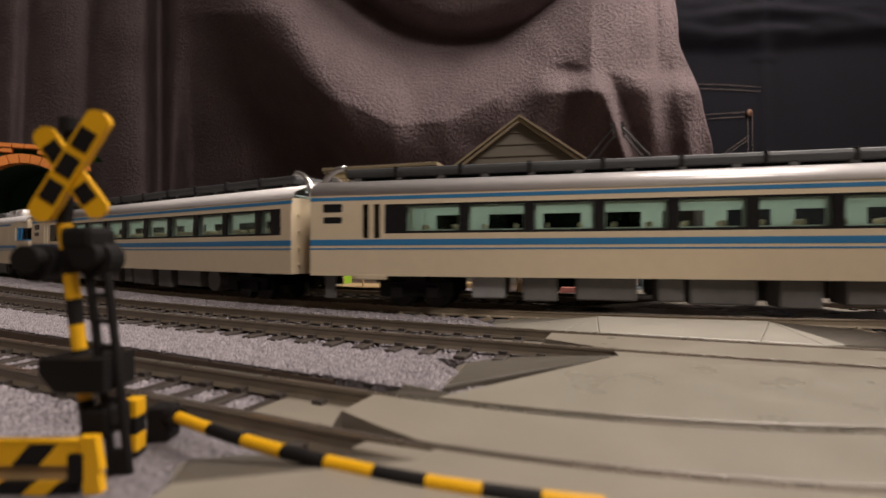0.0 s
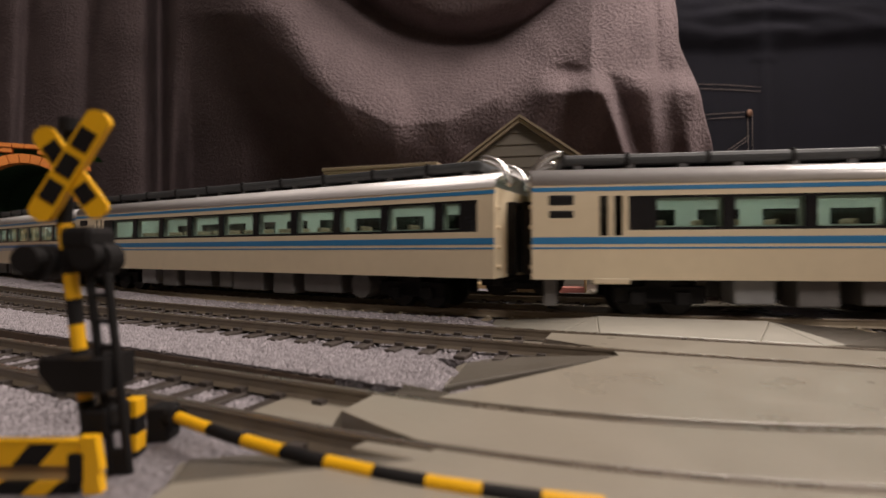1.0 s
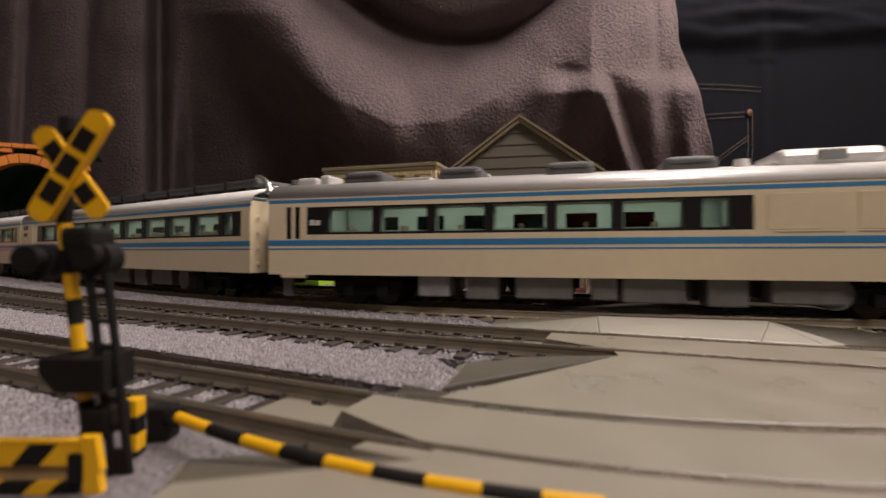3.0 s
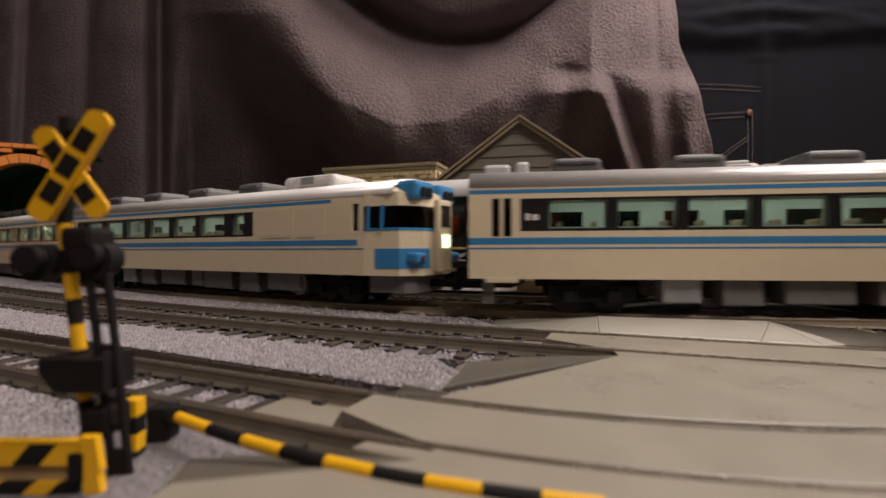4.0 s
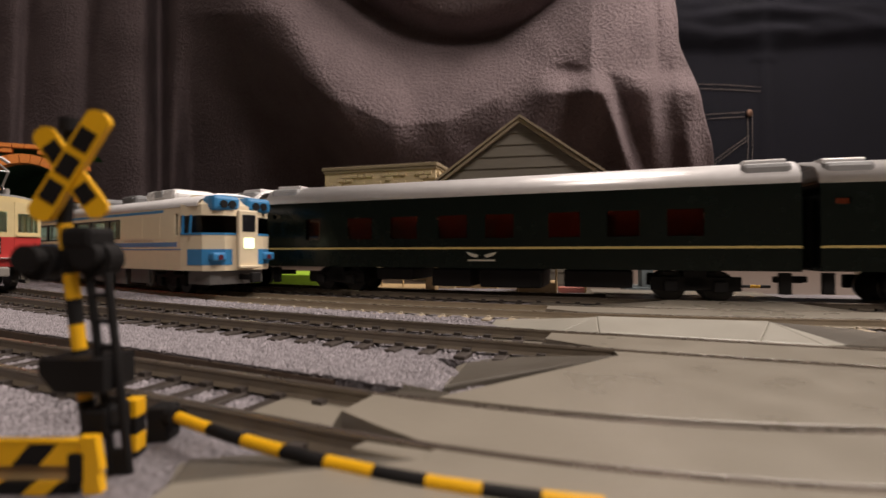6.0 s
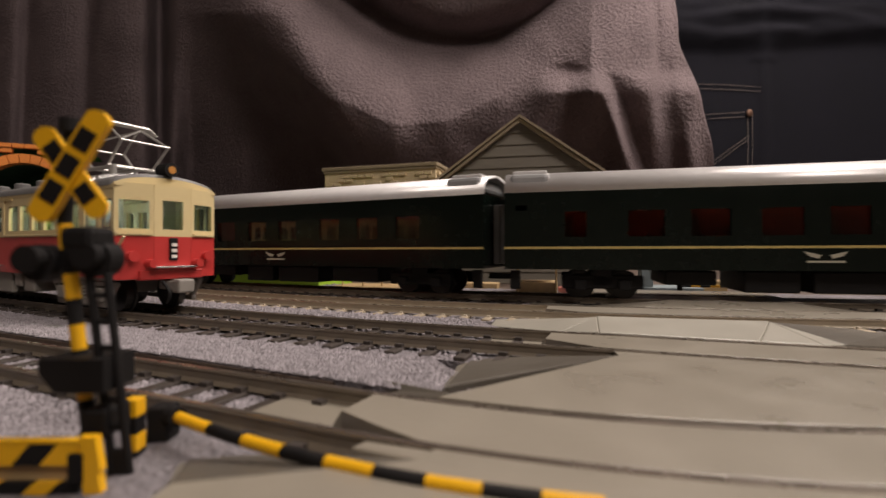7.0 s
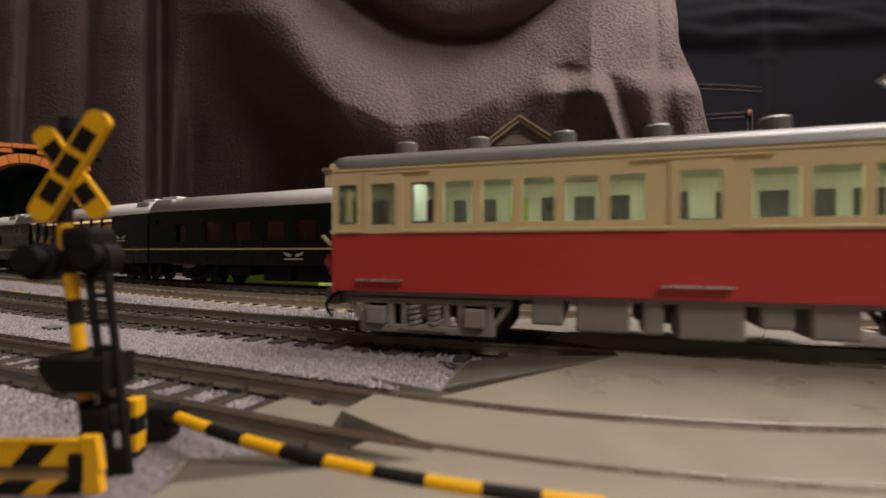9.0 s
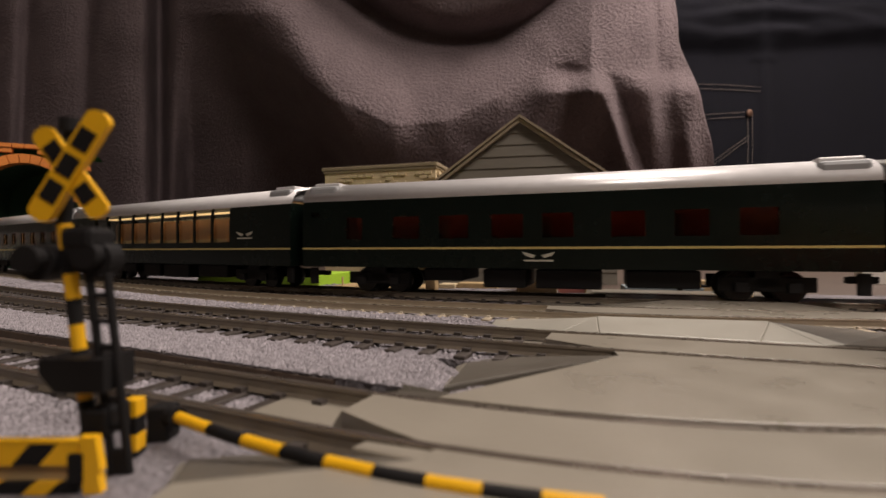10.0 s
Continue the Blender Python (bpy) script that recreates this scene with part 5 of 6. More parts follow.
def locomotive():
    """The electric locomotive ahead of the sleeping cars."""
    L = 0.222
    g = thing("electric_locomotive", "dark green electric locomotive with a raised diamond pantograph", "locomotive", group="green sleeper train")
    w, zb, zt = 0.0178, 0.0100, 0.0400
    for side in (-1, 1):
        wins = [(0.012, 0.020, 0.0275, 0.0350), (L - 0.020, L - 0.012, 0.0275, 0.0350)] + [(0.045 + i * 0.028, 0.062 + i * 0.028, 0.029, 0.0345) for i in range(5)]
        part("side_wall", wall(cuts(0, L, *[v for h in wins for v in h[:2]]), cuts(zb, zt, *[v for h in wins for v in h[2:]]),
                               lambda x, z: any(a < x < b and c < z < d for a, b, c, d in wins), lambda z: w, 0.001, side), M_GREEN, g)
        part("gold_line", boxes((0, L, *sorted((side * w, side * (w + 0.0002))), 0.0199, 0.0208)), M_GOLD, g)
        for h in wins:
            part("window", boxes((h[0], h[1], *sorted((side * (w - 0.0008), side * (w - 0.0005))), h[2], h[3])), M_GLASSD, g)
    for x in (0.0, L - 0.0015):
        part("cab_end", boxes((x, x + 0.0015, -w + 0.001, w - 0.001, zb, zt), bev=0.0003), M_GREEN, g)
    part("floor_pan", boxes((0.001, L - 0.001, -w + 0.001, w - 0.001, zb, zb + 0.001)), M_BLACK, g)
    part("roof", roof_shell(L, w, zt - 0.0002, 0.0440), M_DUCT, g, smooth=True)
    for x in (0.040, 0.110, 0.180):
        bogie(g, x, M_BLACK, 0.0060, 0.0200)
    for c, k1, top in ((0.030, 0.0480, 0.0500), (L - 0.022, 0.0560, 0.0690)):
        hw2 = 0.0085
        pg = part("pantograph", boxes((c - 0.0115, c + 0.0115, -0.0016, 0.0016, 0.0456, 0.0464), bev=0.0003), M_DUCT, g)
        for d in (-0.011, 0.011):
            for y in (-hw2, hw2):
                part("insulator", rods([((c + d, y, 0.0425), (c + d, y, 0.0465))], 0.0010, 8), M_DUCT, pg)
        part("base_frame", rods([((c - 0.012, y, 0.0466), (c + 0.012, y, 0.0466)) for y in (-hw2, hw2)], 0.0007), M_DUCT, pg)
        part("lower_arm", rods([((c + q * 0.004, y, 0.0466), (c + q * 0.0120, y, k1)) for q in (-1, 1) for y in (-hw2, hw2)], 0.0005), M_DUCT, pg)
        part("upper_arm", rods([((c + q * 0.0120, y, k1), (c + q * 0.0015, y * 0.8, top)) for q in (-1, 1) for y in (-hw2, hw2)], 0.0004), M_DUCT, pg)
        part("contact_shoe", rods([((c + q, -0.0125, top), (c + q, 0.0125, top)) for q in (-0.002, 0.002)], 0.0006), M_DUCT, pg)
    return g


def tram_car():
    L = 0.1445
    t = thing("electric_railcar", "red and ivory electric railcar with a pantograph on its roof", "tram")
    w, zb, zm, zt = 0.0157, 0.0108, 0.0232, 0.0378
    yf = lambda z: w
    wz0, wz1 = 0.0254, 0.0340
    dz1 = 0.0344
    doors = [(0.0083, 0.0146), (0.0673, 0.0746), (0.1290, 0.1364)]
    small = [(0.0010, 0.0054), (0.0178, 0.0227), (0.1203, 0.1257), (0.1382, 0.1434)]
    big = [(0.0247 + i * 0.0079, 0.0306 + i * 0.0079) for i in range(5)] + [(0.0788 + i * 0.00845, 0.0857 + i * 0.00845) for i in range(5)]
    holes = [(a, b, wz0 - 0.0004, dz1) for a, b in doors] + [(a, b, wz0, wz1) for a, b in small + big]
    xs = cuts(0, L, *[v for h in holes for v in h[:2]])
    zs = cuts(zm, zt, *[v for h in holes for v in h[2:]])
    inside = lambda x, z: any(a < x < b and c < z < d for a, b, c, d in holes)
    for side in (-1, 1):
        part("upper_side", wall(xs, zs, inside, yf, 0.0010, side), M_IVORY, t, "ivory painted upper side")
        part("lower_side", boxes((0, L, *sorted((side * (w - 0.001), side * (w + 0.0001))), zb, zm), bev=0.0002), M_RED, t, "red painted lower side")
        part("waist_rail", boxes((0.0005, 0.0072, *sorted((side * w, side * (w + 0.0006))), 0.0234, 0.0241), (0.0157, 0.0664, *sorted((side * w, side * (w + 0.0006))), 0.0234, 0.0241),
                                 (0.0757, 0.1280, *sorted((side * w, side * (w + 0.0006))), 0.0234, 0.0241), (0.1374, L, *sorted((side * w, side * (w + 0.0006))), 0.0234, 0.0241), bev=0.0002), M_IVORY, t)
        for a, b in doors:
            ds = part("door_step", boxes((a - 0.0026, b + 0.0015, *sorted((side * w, side * (w + 0.0012))), 0.0130, 0.0135)), M_SILVER, t, "bright metal door step")
            bm = wall([a - 0.0012, a + 0.0004, b - 0.0004, b + 0.0012], [zm + 0.0002, wz0 - 0.0002, dz1 - 0.0004, dz1 + 0.0022],
                      lambda x, z, a=a, b=b: a + 0.0004 < x < b - 0.0004 and wz0 - 0.0002 < z < dz1 - 0.0004, lambda z: w + 0.0003, 0.0005, side)
            part("door", bm, M_IVORY, t)
        for xa, xb in ((0.010, 0.022), (0.060, 0.082)):
            part("rain_strip", boxes((xa, xb, *sorted((side * w, side * (w + 0.0005))), 0.0362, 0.0366)), M_IVORY, t)
    side_panes(t, holes, w, M_HAZY)
    for side in (-1, 1):
        for a, b, c, d in [h for h in holes if h[3] == dz1] + [h for h in holes if h[:2] in small]:
            e = 0.00045
            bm = wall([a - 0.0001, a + e, b - e, b + 0.0001], [c - 0.0001, c + e, d - e, d + 0.0001], lambda x, z, q=(a + e, b - e, c + e, d - e): q[0] < x < q[1] and q[2] < z < q[3], lambda z: w - 0.0002, 0.0004, side)
            part("window_frame", bm, M_COOLER, t, "dark rubber window frame")
    # ends, slightly bowed in three facets
    for x, s in ((0, -1), (L, 1)):
        ys = [-w, -0.0058, 0.0058, w]
        out = [0.0, 0.0024, 0.0024, 0.0]
        for i in range(3):
            y0, y1, o0, o1 = ys[i], ys[i + 1], out[i], out[i + 1]
            ang = math.degrees(math.atan2(s * (o1 - o0), y1 - y0))
            ln = math.hypot(y1 - y0, o1 - o0)
            wh = (0.0012, ln - 0.0012) if i != 1 else (0.0025, ln - 0.0025)
            top = 0.0338 if i != 1 else 0.0343
            hole = lambda a, z, wh=wh, top=top: wh[0] < a < wh[1] and wz0 < z < top
            m = pose(x + s * o0, y0, 0, 0, 0, 90 - ang)
            for z0, z1, mt, nm, hf in ((zm, zt + 0.001, M_IVORY, "front_upper", hole), (zb - 0.0004, zm, M_RED, "front_lower", lambda a, z: False)):
                bm = wall(cuts(0, ln, *wh), cuts(z0, z1, *[q for q in (wz0, top) if z0 < q < z1]), hf, lambda z: 0.0005, 0.001, 1)
                bm.transform(m)
                part(nm, bm, mt, t)
            bm = boxes((wh[0], wh[1], -0.0002, 0.0001, wz0, top))
            bm.transform(m)
            part("front_window", bm, M_GLASS, t)
            if i != 1:
                bm = boxes((0.0006, ln - 0.0006, -0.0011, 0.0011, 0.0236, 0.0242))
                bm.transform(m)
                part("front_sill", bm, M_IVORY, t)
        for y in (-0.0118, 0.0118):
            bm = bmesh.new()
            rod(bm, (x + s * 0.001, y, 0.0172), (x + s * 0.0036, y, 0.0172), 0.0016, 12)
            part("tail_lamp", bm, M_RED, t, "red lamp housing")
            bm = bmesh.new()
            rod(bm, (x + s * 0.001, y * 0.62, 0.0150), (x + s * 0.0055, y * 0.62, 0.0150), 0.0013, 10)
            part("socket", bm, M_RED, t)
        part("route_board", boxes((*sorted((x + s * 0.0027, x + s * 0.0034)), -0.0013, 0.0013, 0.0158, 0.0228), bev=0.0002), M_BLACK, t, "narrow black route board with pale bars")
        part("route_bar", boxes(*[(*sorted((x + s * 0.0033, x + s * 0.0037)), -0.0008, 0.0008, 0.0166 + i * 0.0018, 0.0176 + i * 0.0018) for i in range(3)]), M_WHITEP, t)
        part("front_step", boxes((*sorted((x + s * 0.002, x + s * 0.0050)), -0.0065, 0.0065, 0.0136, 0.0142), bev=0.0002), M_SILVER, t)
        part("buffer_beam", boxes((*sorted((x + s * 0.0008, x + s * 0.0032)), -0.0100, 0.0100, 0.0100, 0.0130), bev=0.0004), M_RED, t)
        bm = boxes((*sorted((x - s * 0.002, x + s * 0.0085)), -0.0014, 0.0014, 0.0068, 0.0094), bev=0.0004)
        box(bm, *sorted((x + s * 0.0060, x + s * 0.0098)), -0.0026, 0.0026, 0.0060, 0.0102, bev=0.0006)
        part("coupler", bm, M_TRUCK, t, "grey knuckle coupler")
        pts = [(x + s * (0.005 + 0.0035 * math.sin(i / 10 * 2.6)), -0.0045, 0.0095 - 0.0062 * i / 10) for i in range(11)]
        part("brake_hose", tube(bmesh.new(), pts, 0.00045), M_BLACK, t)
        bm = bmesh.new()
        rod(bm, (x + s * 0.0010, -w * 0.93, 0.0205), (x + s * 0.0034, -w * 0.93, 0.0230), 0.0004, 6)
        part("grab_rail", bm, M_IVORY, t)
    # arched tops of the ends, then the roof
    for x in (-0.0010, L - 0.0004):
        arch = [((w + 0.0002) * math.cos(math.pi * i / 16), zt + 0.0036 * math.sin(math.pi * i / 16)) for i in range(17)]
        part("end_arch", prism(bmesh.new(), arch, x, x + 0.0014), M_IVORY, t)
    bm = bmesh.new()
    n = 14
    rows = []
    for x, sc in ((-0.0002, 0.96), (0.0025, 0.98), (0.010, 1.0), (L - 0.010, 1.0), (L - 0.0025, 0.98), (L + 0.0002, 0.96)):
        rows.append([bm.verts.new((x, (w + 0.0004) * math.cos(math.pi * i / n) * min(1, sc + 0.02), zt + 0.0046 * math.sin(math.pi * i / n) ** 0.8 * (1 if sc > 0.95 else 0.55))) for i in range(n + 1)])
    for a, b in zip(rows, rows[1:]):
        for i in range(n):
            bm.faces.new((a[i], a[i + 1], b[i + 1], b[i]))
    bm.faces.new(rows[0]), bm.faces.new(rows[-1][::-1])
    part("roof", bm, M_TRAMROOF, t, "grey painted arched roof", True)
    part("eaves_band", boxes((0.0, L, -w - 0.0002, -w + 0.0008, zt - 0.0008, zt + 0.0003), (0.0, L, w - 0.0008, w + 0.0002, zt - 0.0008, zt + 0.0003)), M_IVORY, t)
    for x in (0.0080, 0.0255, 0.0445, 0.0633, 0.0840):
        part("roof_ventilator", rod(rod(bmesh.new(), (x + 0.0027, 0, 0.0405), (x + 0.0027, 0, 0.0456), 0.0027, 16), (x + 0.0027, 0, 0.0456), (x + 0.0027, 0, 0.0461), 0.0027, 16, 0.0021), M_TRAMROOF, t)
    for x in (0.1090, 0.1122, 0.1272, 0.1304):
        hoop = [(x, w * math.cos(math.pi * (0.60 + 0.32 * i / 8)), zt + 0.0050 * math.sin(math.pi * (0.60 + 0.32 * i / 8)) ** 0.8) for i in range(9)]
        part("roof_conduit", tube(bmesh.new(), hoop, 0.0007, 6), M_SILVER, t, "bright roof conduit")
    part("roof_board", boxes((0.1070, 0.1335, -0.009, 0.009, 0.0414, 0.0422), bev=0.0003), M_TRAMROOF, t)
    # pantograph: diamond frame
    c, hw2 = 0.1197, 0.0078
    pg = part("pantograph", boxes((c - 0.0100, c + 0.0100, -0.0016, 0.0016, 0.0452, 0.0460), bev=0.0003), M_PANTO, t, "silver diamond pantograph")
    for dx in (-0.0092, 0.0092):
        for y in (-hw2, hw2):
            part("insulator", rods([((c + dx, y, 0.0420), (c + dx, y, 0.0460))], 0.0011, 10), M_PANTO, pg)
    fr = [((c - 0.0104, y, 0.0456), (c + 0.0104, y, 0.0456)) for y in (-hw2, hw2)] + [((c + dx, -hw2, 0.0462), (c + dx, hw2, 0.0462)) for dx in (-0.006, 0.006)]
    part("base_frame", rods(fr, 0.0007), M_PANTO, pg)
    k0, k1, top = 0.0132, 0.0538, 0.0616
    lower, upper, cross = [], [], []
    for y in (-hw2 * 0.9, hw2 * 0.9):
        for s in (-1, 1):
            lower.append(((c + s * 0.004, y, 0.0457), (c + s * k0, y * 1.05, k1)))
            upper.append(((c + s * k0, y * 1.05, k1), (c + s * 0.0007, y * 0.75, top - 0.001)))
    for s in (-1, 1):
        cross += [((c + s * k0, -hw2, k1), (c + s * k0, hw2, k1)), ((c + s * k0, -hw2, k1), (c + s * 0.0007, hw2 * 0.7, top - 0.001))]
    part("lower_arm", rods(lower, 0.0005), M_PANTO, pg)
    part("upper_arm", rods(upper, 0.0004), M_PANTO, pg)
    part("cross_tie", rods(cross, 0.00035), M_PANTO, pg)
    part("contact_shoe", rods([((c + d, -0.0082, top), (c + d, 0.0082, top)) for d in (-0.0008, 0.0008)] + [((c + d, s * 0.0082, top), (c + d, s * 0.0108, top - 0.0020)) for d in (-0.0008, 0.0008) for s in (-1, 1)], 0.0006), M_PANTO, pg)
    bm = bmesh.new()
    rod(bm, (L - 0.0030, 0, 0.0441), (L + 0.0022, 0, 0.0441), 0.0022, 16)
    rod(bm, (L - 0.0012, 0, 0.0390), (L - 0.0006, 0, 0.0432), 0.0010, 8)
    part("headlight", bm, M_BLACK, t, "round black roof headlight")
    bm = bmesh.new()
    rod(bm, (L + 0.0021, 0, 0.0441), (L + 0.0024, 0, 0.0441), 0.0012, 12)
    part("headlight_bulb", bm, M_ORANGEGLOW, t)
    # inside
    part("interior_light", boxes((0.010, L - 0.010, -0.0130, -0.0080, 0.0362, 0.0366)), M_GLOWT, t, "pale glowing ceiling light")
    part("interior_floor", boxes((0.001, L - 0.001, -w + 0.001, w - 0.001, 0.0125, 0.0135)), M_DOORGREY, t)
    part("interior_ceiling", boxes((0.001, L - 0.001, -w + 0.001, w - 0.001, 0.0368, 0.0371)), M_INTRAM, t)
    for side in (1,):
        lh = [(a + 0.0006, b - 0.0006, c + 0.0004, d - 0.0009) for a, b, c, d in holes]
        part("inner_lining", wall(cuts(0.0008, L - 0.0008, *[v for h in lh for v in h[:2]]), cuts(0.0136, 0.0366, *[v for h in lh for v in h[2:]]),
                                  lambda x, z: any(a < x < b and c < z < d for a, b, c, d in lh), lambda z: w - 0.0019, 0.0004, side), M_INTRAM, t, "pale green inner wall")
    part("bulkhead", boxes((0.0165, 0.0172, -w + 0.0015, -0.004, 0.0135, 0.036), (0.0165, 0.0172, 0.004, w - 0.0015, 0.0135, 0.036),
                           (0.1270, 0.1277, -w + 0.0015, -0.004, 0.0135, 0.036), (0.1270, 0.1277, 0.004, w - 0.0015, 0.0135, 0.036)), M_INWALL, t)
    part("bench", boxes((0.020, 0.064, -w + 0.0015, -0.0105, 0.0135, 0.0195), (0.077, 0.120, -w + 0.0015, -0.0105, 0.0135, 0.0195),
                        (0.020, 0.064, 0.0105, w - 0.0015, 0.0135, 0.0225), (0.077, 0.120, 0.0105, w - 0.0015, 0.0135, 0.0225), bev=0.0006), M_INDARK, t)
    part("green_blind", boxes((0.0322, 0.0378, w - 0.0022, w - 0.0018, 0.0250, 0.0338), (0.1128, 0.1156, w - 0.0022, w - 0.0018, 0.0250, 0.0338)), M_LIME, t, "green window blind")
    # running gear
    for x in (0.0200, 0.1238):
        bogie(t, x, M_TRUCK, 0.0054, 0.0215, True)
    x = 0.042
    for ln, low in ((0.006, 0.005), (0.0095, 0.004), (0.0035, 0.004), (0.0105, 0.0035), (0.005, 0.006), (0.007, 0.0045)):
        part("underfloor_box", boxes((x, x + ln, -0.0145, -0.005, low, 0.0112), (x, x + ln, 0.005, 0.0145, low, 0.0112), bev=0.0005), M_TRUCK, t)
        x += ln + 0.0022
    part("underframe", boxes((0.004, L - 0.004, -0.014, 0.014, 0.0098, 0.0110)), M_TRUCK, t)
    return t


# ---- the crossing signal in the foreground ----
def striped(parent, name, a, b, r, n, first=0, seg=14):
    a, b = Vector(a), Vector(b)
    for i in range(n):
        part(name, rods([(a + (b - a) * (i / n), a + (b - a) * ((i + 1) / n))], r, seg), (M_YELLOW, M_BLACK)[(i + first) % 2], parent)


def slab(bm, outline, y0, y1):
    """An upright flat piece: its outline (x, z) given depth from y0 to y1."""
    a = [bm.verts.new((x, y0, z)) for x, z in outline]
    b = [bm.verts.new((x, y1, z)) for x, z in outline]
    bm.faces.new(a), bm.faces.new(b[::-1])
    for i in range(len(a)):
        k = (i + 1) % len(a)
        bm.faces.new((a[i], b[i], b[k], a[k]))
    bmesh.ops.recalc_face_normals(bm, faces=bm.faces)
    return bm


def build_signal():
    Y = 0.050
    P = lambda px, py, y=Y: ((px - 784) * y / 850, y, 0.026 + (440 - py) * y / 850)
    s = thing("crossing_signal", "yellow and black level crossing signal with a crossed warning sign", "signal")
    foot = P(171, 885)
    foot = (foot[0], foot[1], 0.0)
    striped(s, "pole_band", foot, P(114, 393), 0.0007, 11, 0)
    part("sign_post", rods([(P(114, 395), P(126, 232))], 0.0007, 14), M_BLACK, s, "black post behind the crossed sign")
    top = P(127, 232)
    part("pole_cap", rods([(top, (top[0], top[1], top[2] + 0.0014))], 0.0011, 14), M_BLACK, s)
    for a, b, hw in (((70, 226), (182, 380), 0.00112), ((186, 198), (68, 386), 0.00125)):
        A, B = Vector(P(*a, Y - 0.0016)), Vector(P(*b, Y - 0.0016))
        d = B - A
        ang = math.degrees(math.atan2(d.z, d.x))
        back = 0.0002 + 0.0003 * (a[0] > 100)
        n = d.length
        cap = [(0.0009 - 0.0009 * math.sin(radians(q)), hw * math.cos(radians(q))) for q in range(0, 181, 18)]
        out = cap + [(n - x, -z) for x, z in cap]
        m = Matrix.Translation(A) @ Matrix.Rotation(radians(-ang), 4, "Y")
        bm = slab(bmesh.new(), out, -back, 0.0003)
        bm.transform(m)
        part("cross_arm", bm, M_YELLOW, s, "yellow arm of the crossed sign")
        for c in (0.26, 0.50, 0.74):
            if c == 0.50 and a[0] < 100:
                continue
            half, wide = 0.088 * n, hw * 0.72
            out = [(c * n - half, -wide), (c * n + half, -wide), (c * n + half, wide), (c * n - half, wide)]
            bm = slab(bmesh.new(), out, -back - 0.00012, -back + 0.00004)
            bm.transform(m)
            part("black_patch", bm, M_BLACK, s)
    for px, py in ((80, 462), (178, 455)):
        c = Vector(P(px, py))
        bm = bmesh.new()
        rod(bm, c + Vector((0, -0.0012, 0)), c + Vector((0, 0.0010, 0)), 0.0019, 18)
        rod(bm, c + Vector((0, -0.0026, 0.0004)), c + Vector((0, -0.0012, 0.0004)), 0.0014, 18)
        part("lamp", bm, M_BLACK, s, "round black warning lamp")
    part("lamp_bracket", rods([(P(80, 470), P(178, 465))], 0.0006), M_BLACK, s)
    F = Y - 0.0028
    a, b = P(66, 634, F), P(182, 694, F)
    out = [(a[0], a[2]), (b[0], a[2]), (b[0], b[2]), (a[0] + 0.0016, b[2]), (a[0], b[2] + 0.0020)]
    part("control_box", slab(bmesh.new(), out, F, Y + 0.002), M_BLACK, s)
    F = Y - 0.002
    a, b = P(138, 725, F), P(186, 775, F)
    part("clamp", boxes((a[0], b[0], F, Y + 0.002, b[2], a[2]), bev=0.0003), M_BLACK, s)
    F = Y - 0.001
    for x0, x1 in ((157, 206), (190, 234)):
        e = P(x1, 882, F)
        part("ladder_rail", rods([(P(x0, 480, F), (e[0], e[1], 0.0))], 0.00040, 10), M_BLACK, s)
    for i in range(8):
        part("ladder_rung", rods([(P(162 + 5.6 * i, 520 + 46 * i, F), P(194 + 5.1 * i, 520 + 46 * i, F))], 0.0003, 8), M_BLACK, s)
    a, b = P(190, 796, F), P(226, 870, F)
    part("ladder_foot", boxes((a[0], b[0], F - 0.0003, F + 0.0008, 0.0, a[2]), bev=0.0002), M_BLACK, s)
    part("lamp_hood", boxes((P(140, 400)[0], P(196, 400)[0], Y - 0.0028, Y + 0.001, P(0, 440)[2], P(0, 400)[2]), bev=0.0006), M_BLACK, s)

    # barrier arm lowered across the road, bent a little to fit the camera's view
    g = thing("crossing_barrier", "lowered yellow and black striped crossing barrier arm", "barrier")
    z = 0.0066
    bow = lambda x: Vector((x, 0.0555 - 0.596 * (x + 0.0306) + 6.083 * (x + 0.0306) * (x + 0.0118), z))
    xs = [-0.0306 + 0.0427 * (i / 36) ** 0.94 for i in range(37)]
    for i in range(9):
        bm = bmesh.new()
        for k in range(4):
            rod(bm, bow(xs[4 * i + k]), bow(xs[4 * i + k + 1] + 0.00004), 0.00066, 14)
        part("arm_band", bm, (M_YELLOW, M_BLACK)[i % 2], g)
    A = bow(-0.0306)
    u = (A - bow(-0.028)).normalized()
    part("arm_joint", rods([(A + u * 0.0001, A + u * 0.0024)], 0.0011, 12), M_BLACK, g)
    q = A + u * 0.0030
    part("drive_box", boxes((q.x - 0.0016, q.x + 0.0010, q.y - 0.0014, q.y + 0.0014, 0.0, z + 0.0010), bev=0.0003), M_BLACK, g)
    yp = 0.0535
    px0 = (214 - 784) * (yp - 0.0009) / 850
    for i in range(5):
        part("post_band", boxes((px0, px0 + 0.0016, yp - 0.0009, yp + 0.0009, 0.0 + i * 0.0019, (i + 1) * 0.0019), bev=0.0001), (M_YELLOW, M_BLACK)[i % 2], g)

    # guard fence: flat planks with slanting stripes between square posts
    f = thing("guard_fence", "yellow and black striped guard fence of flat planks beside the crossing", "fence")
    yf = 0.0455
    X = lambda px: (px - 784) * yf / 850
    Z = lambda py: 0.026 + (440 - py) * yf / 850
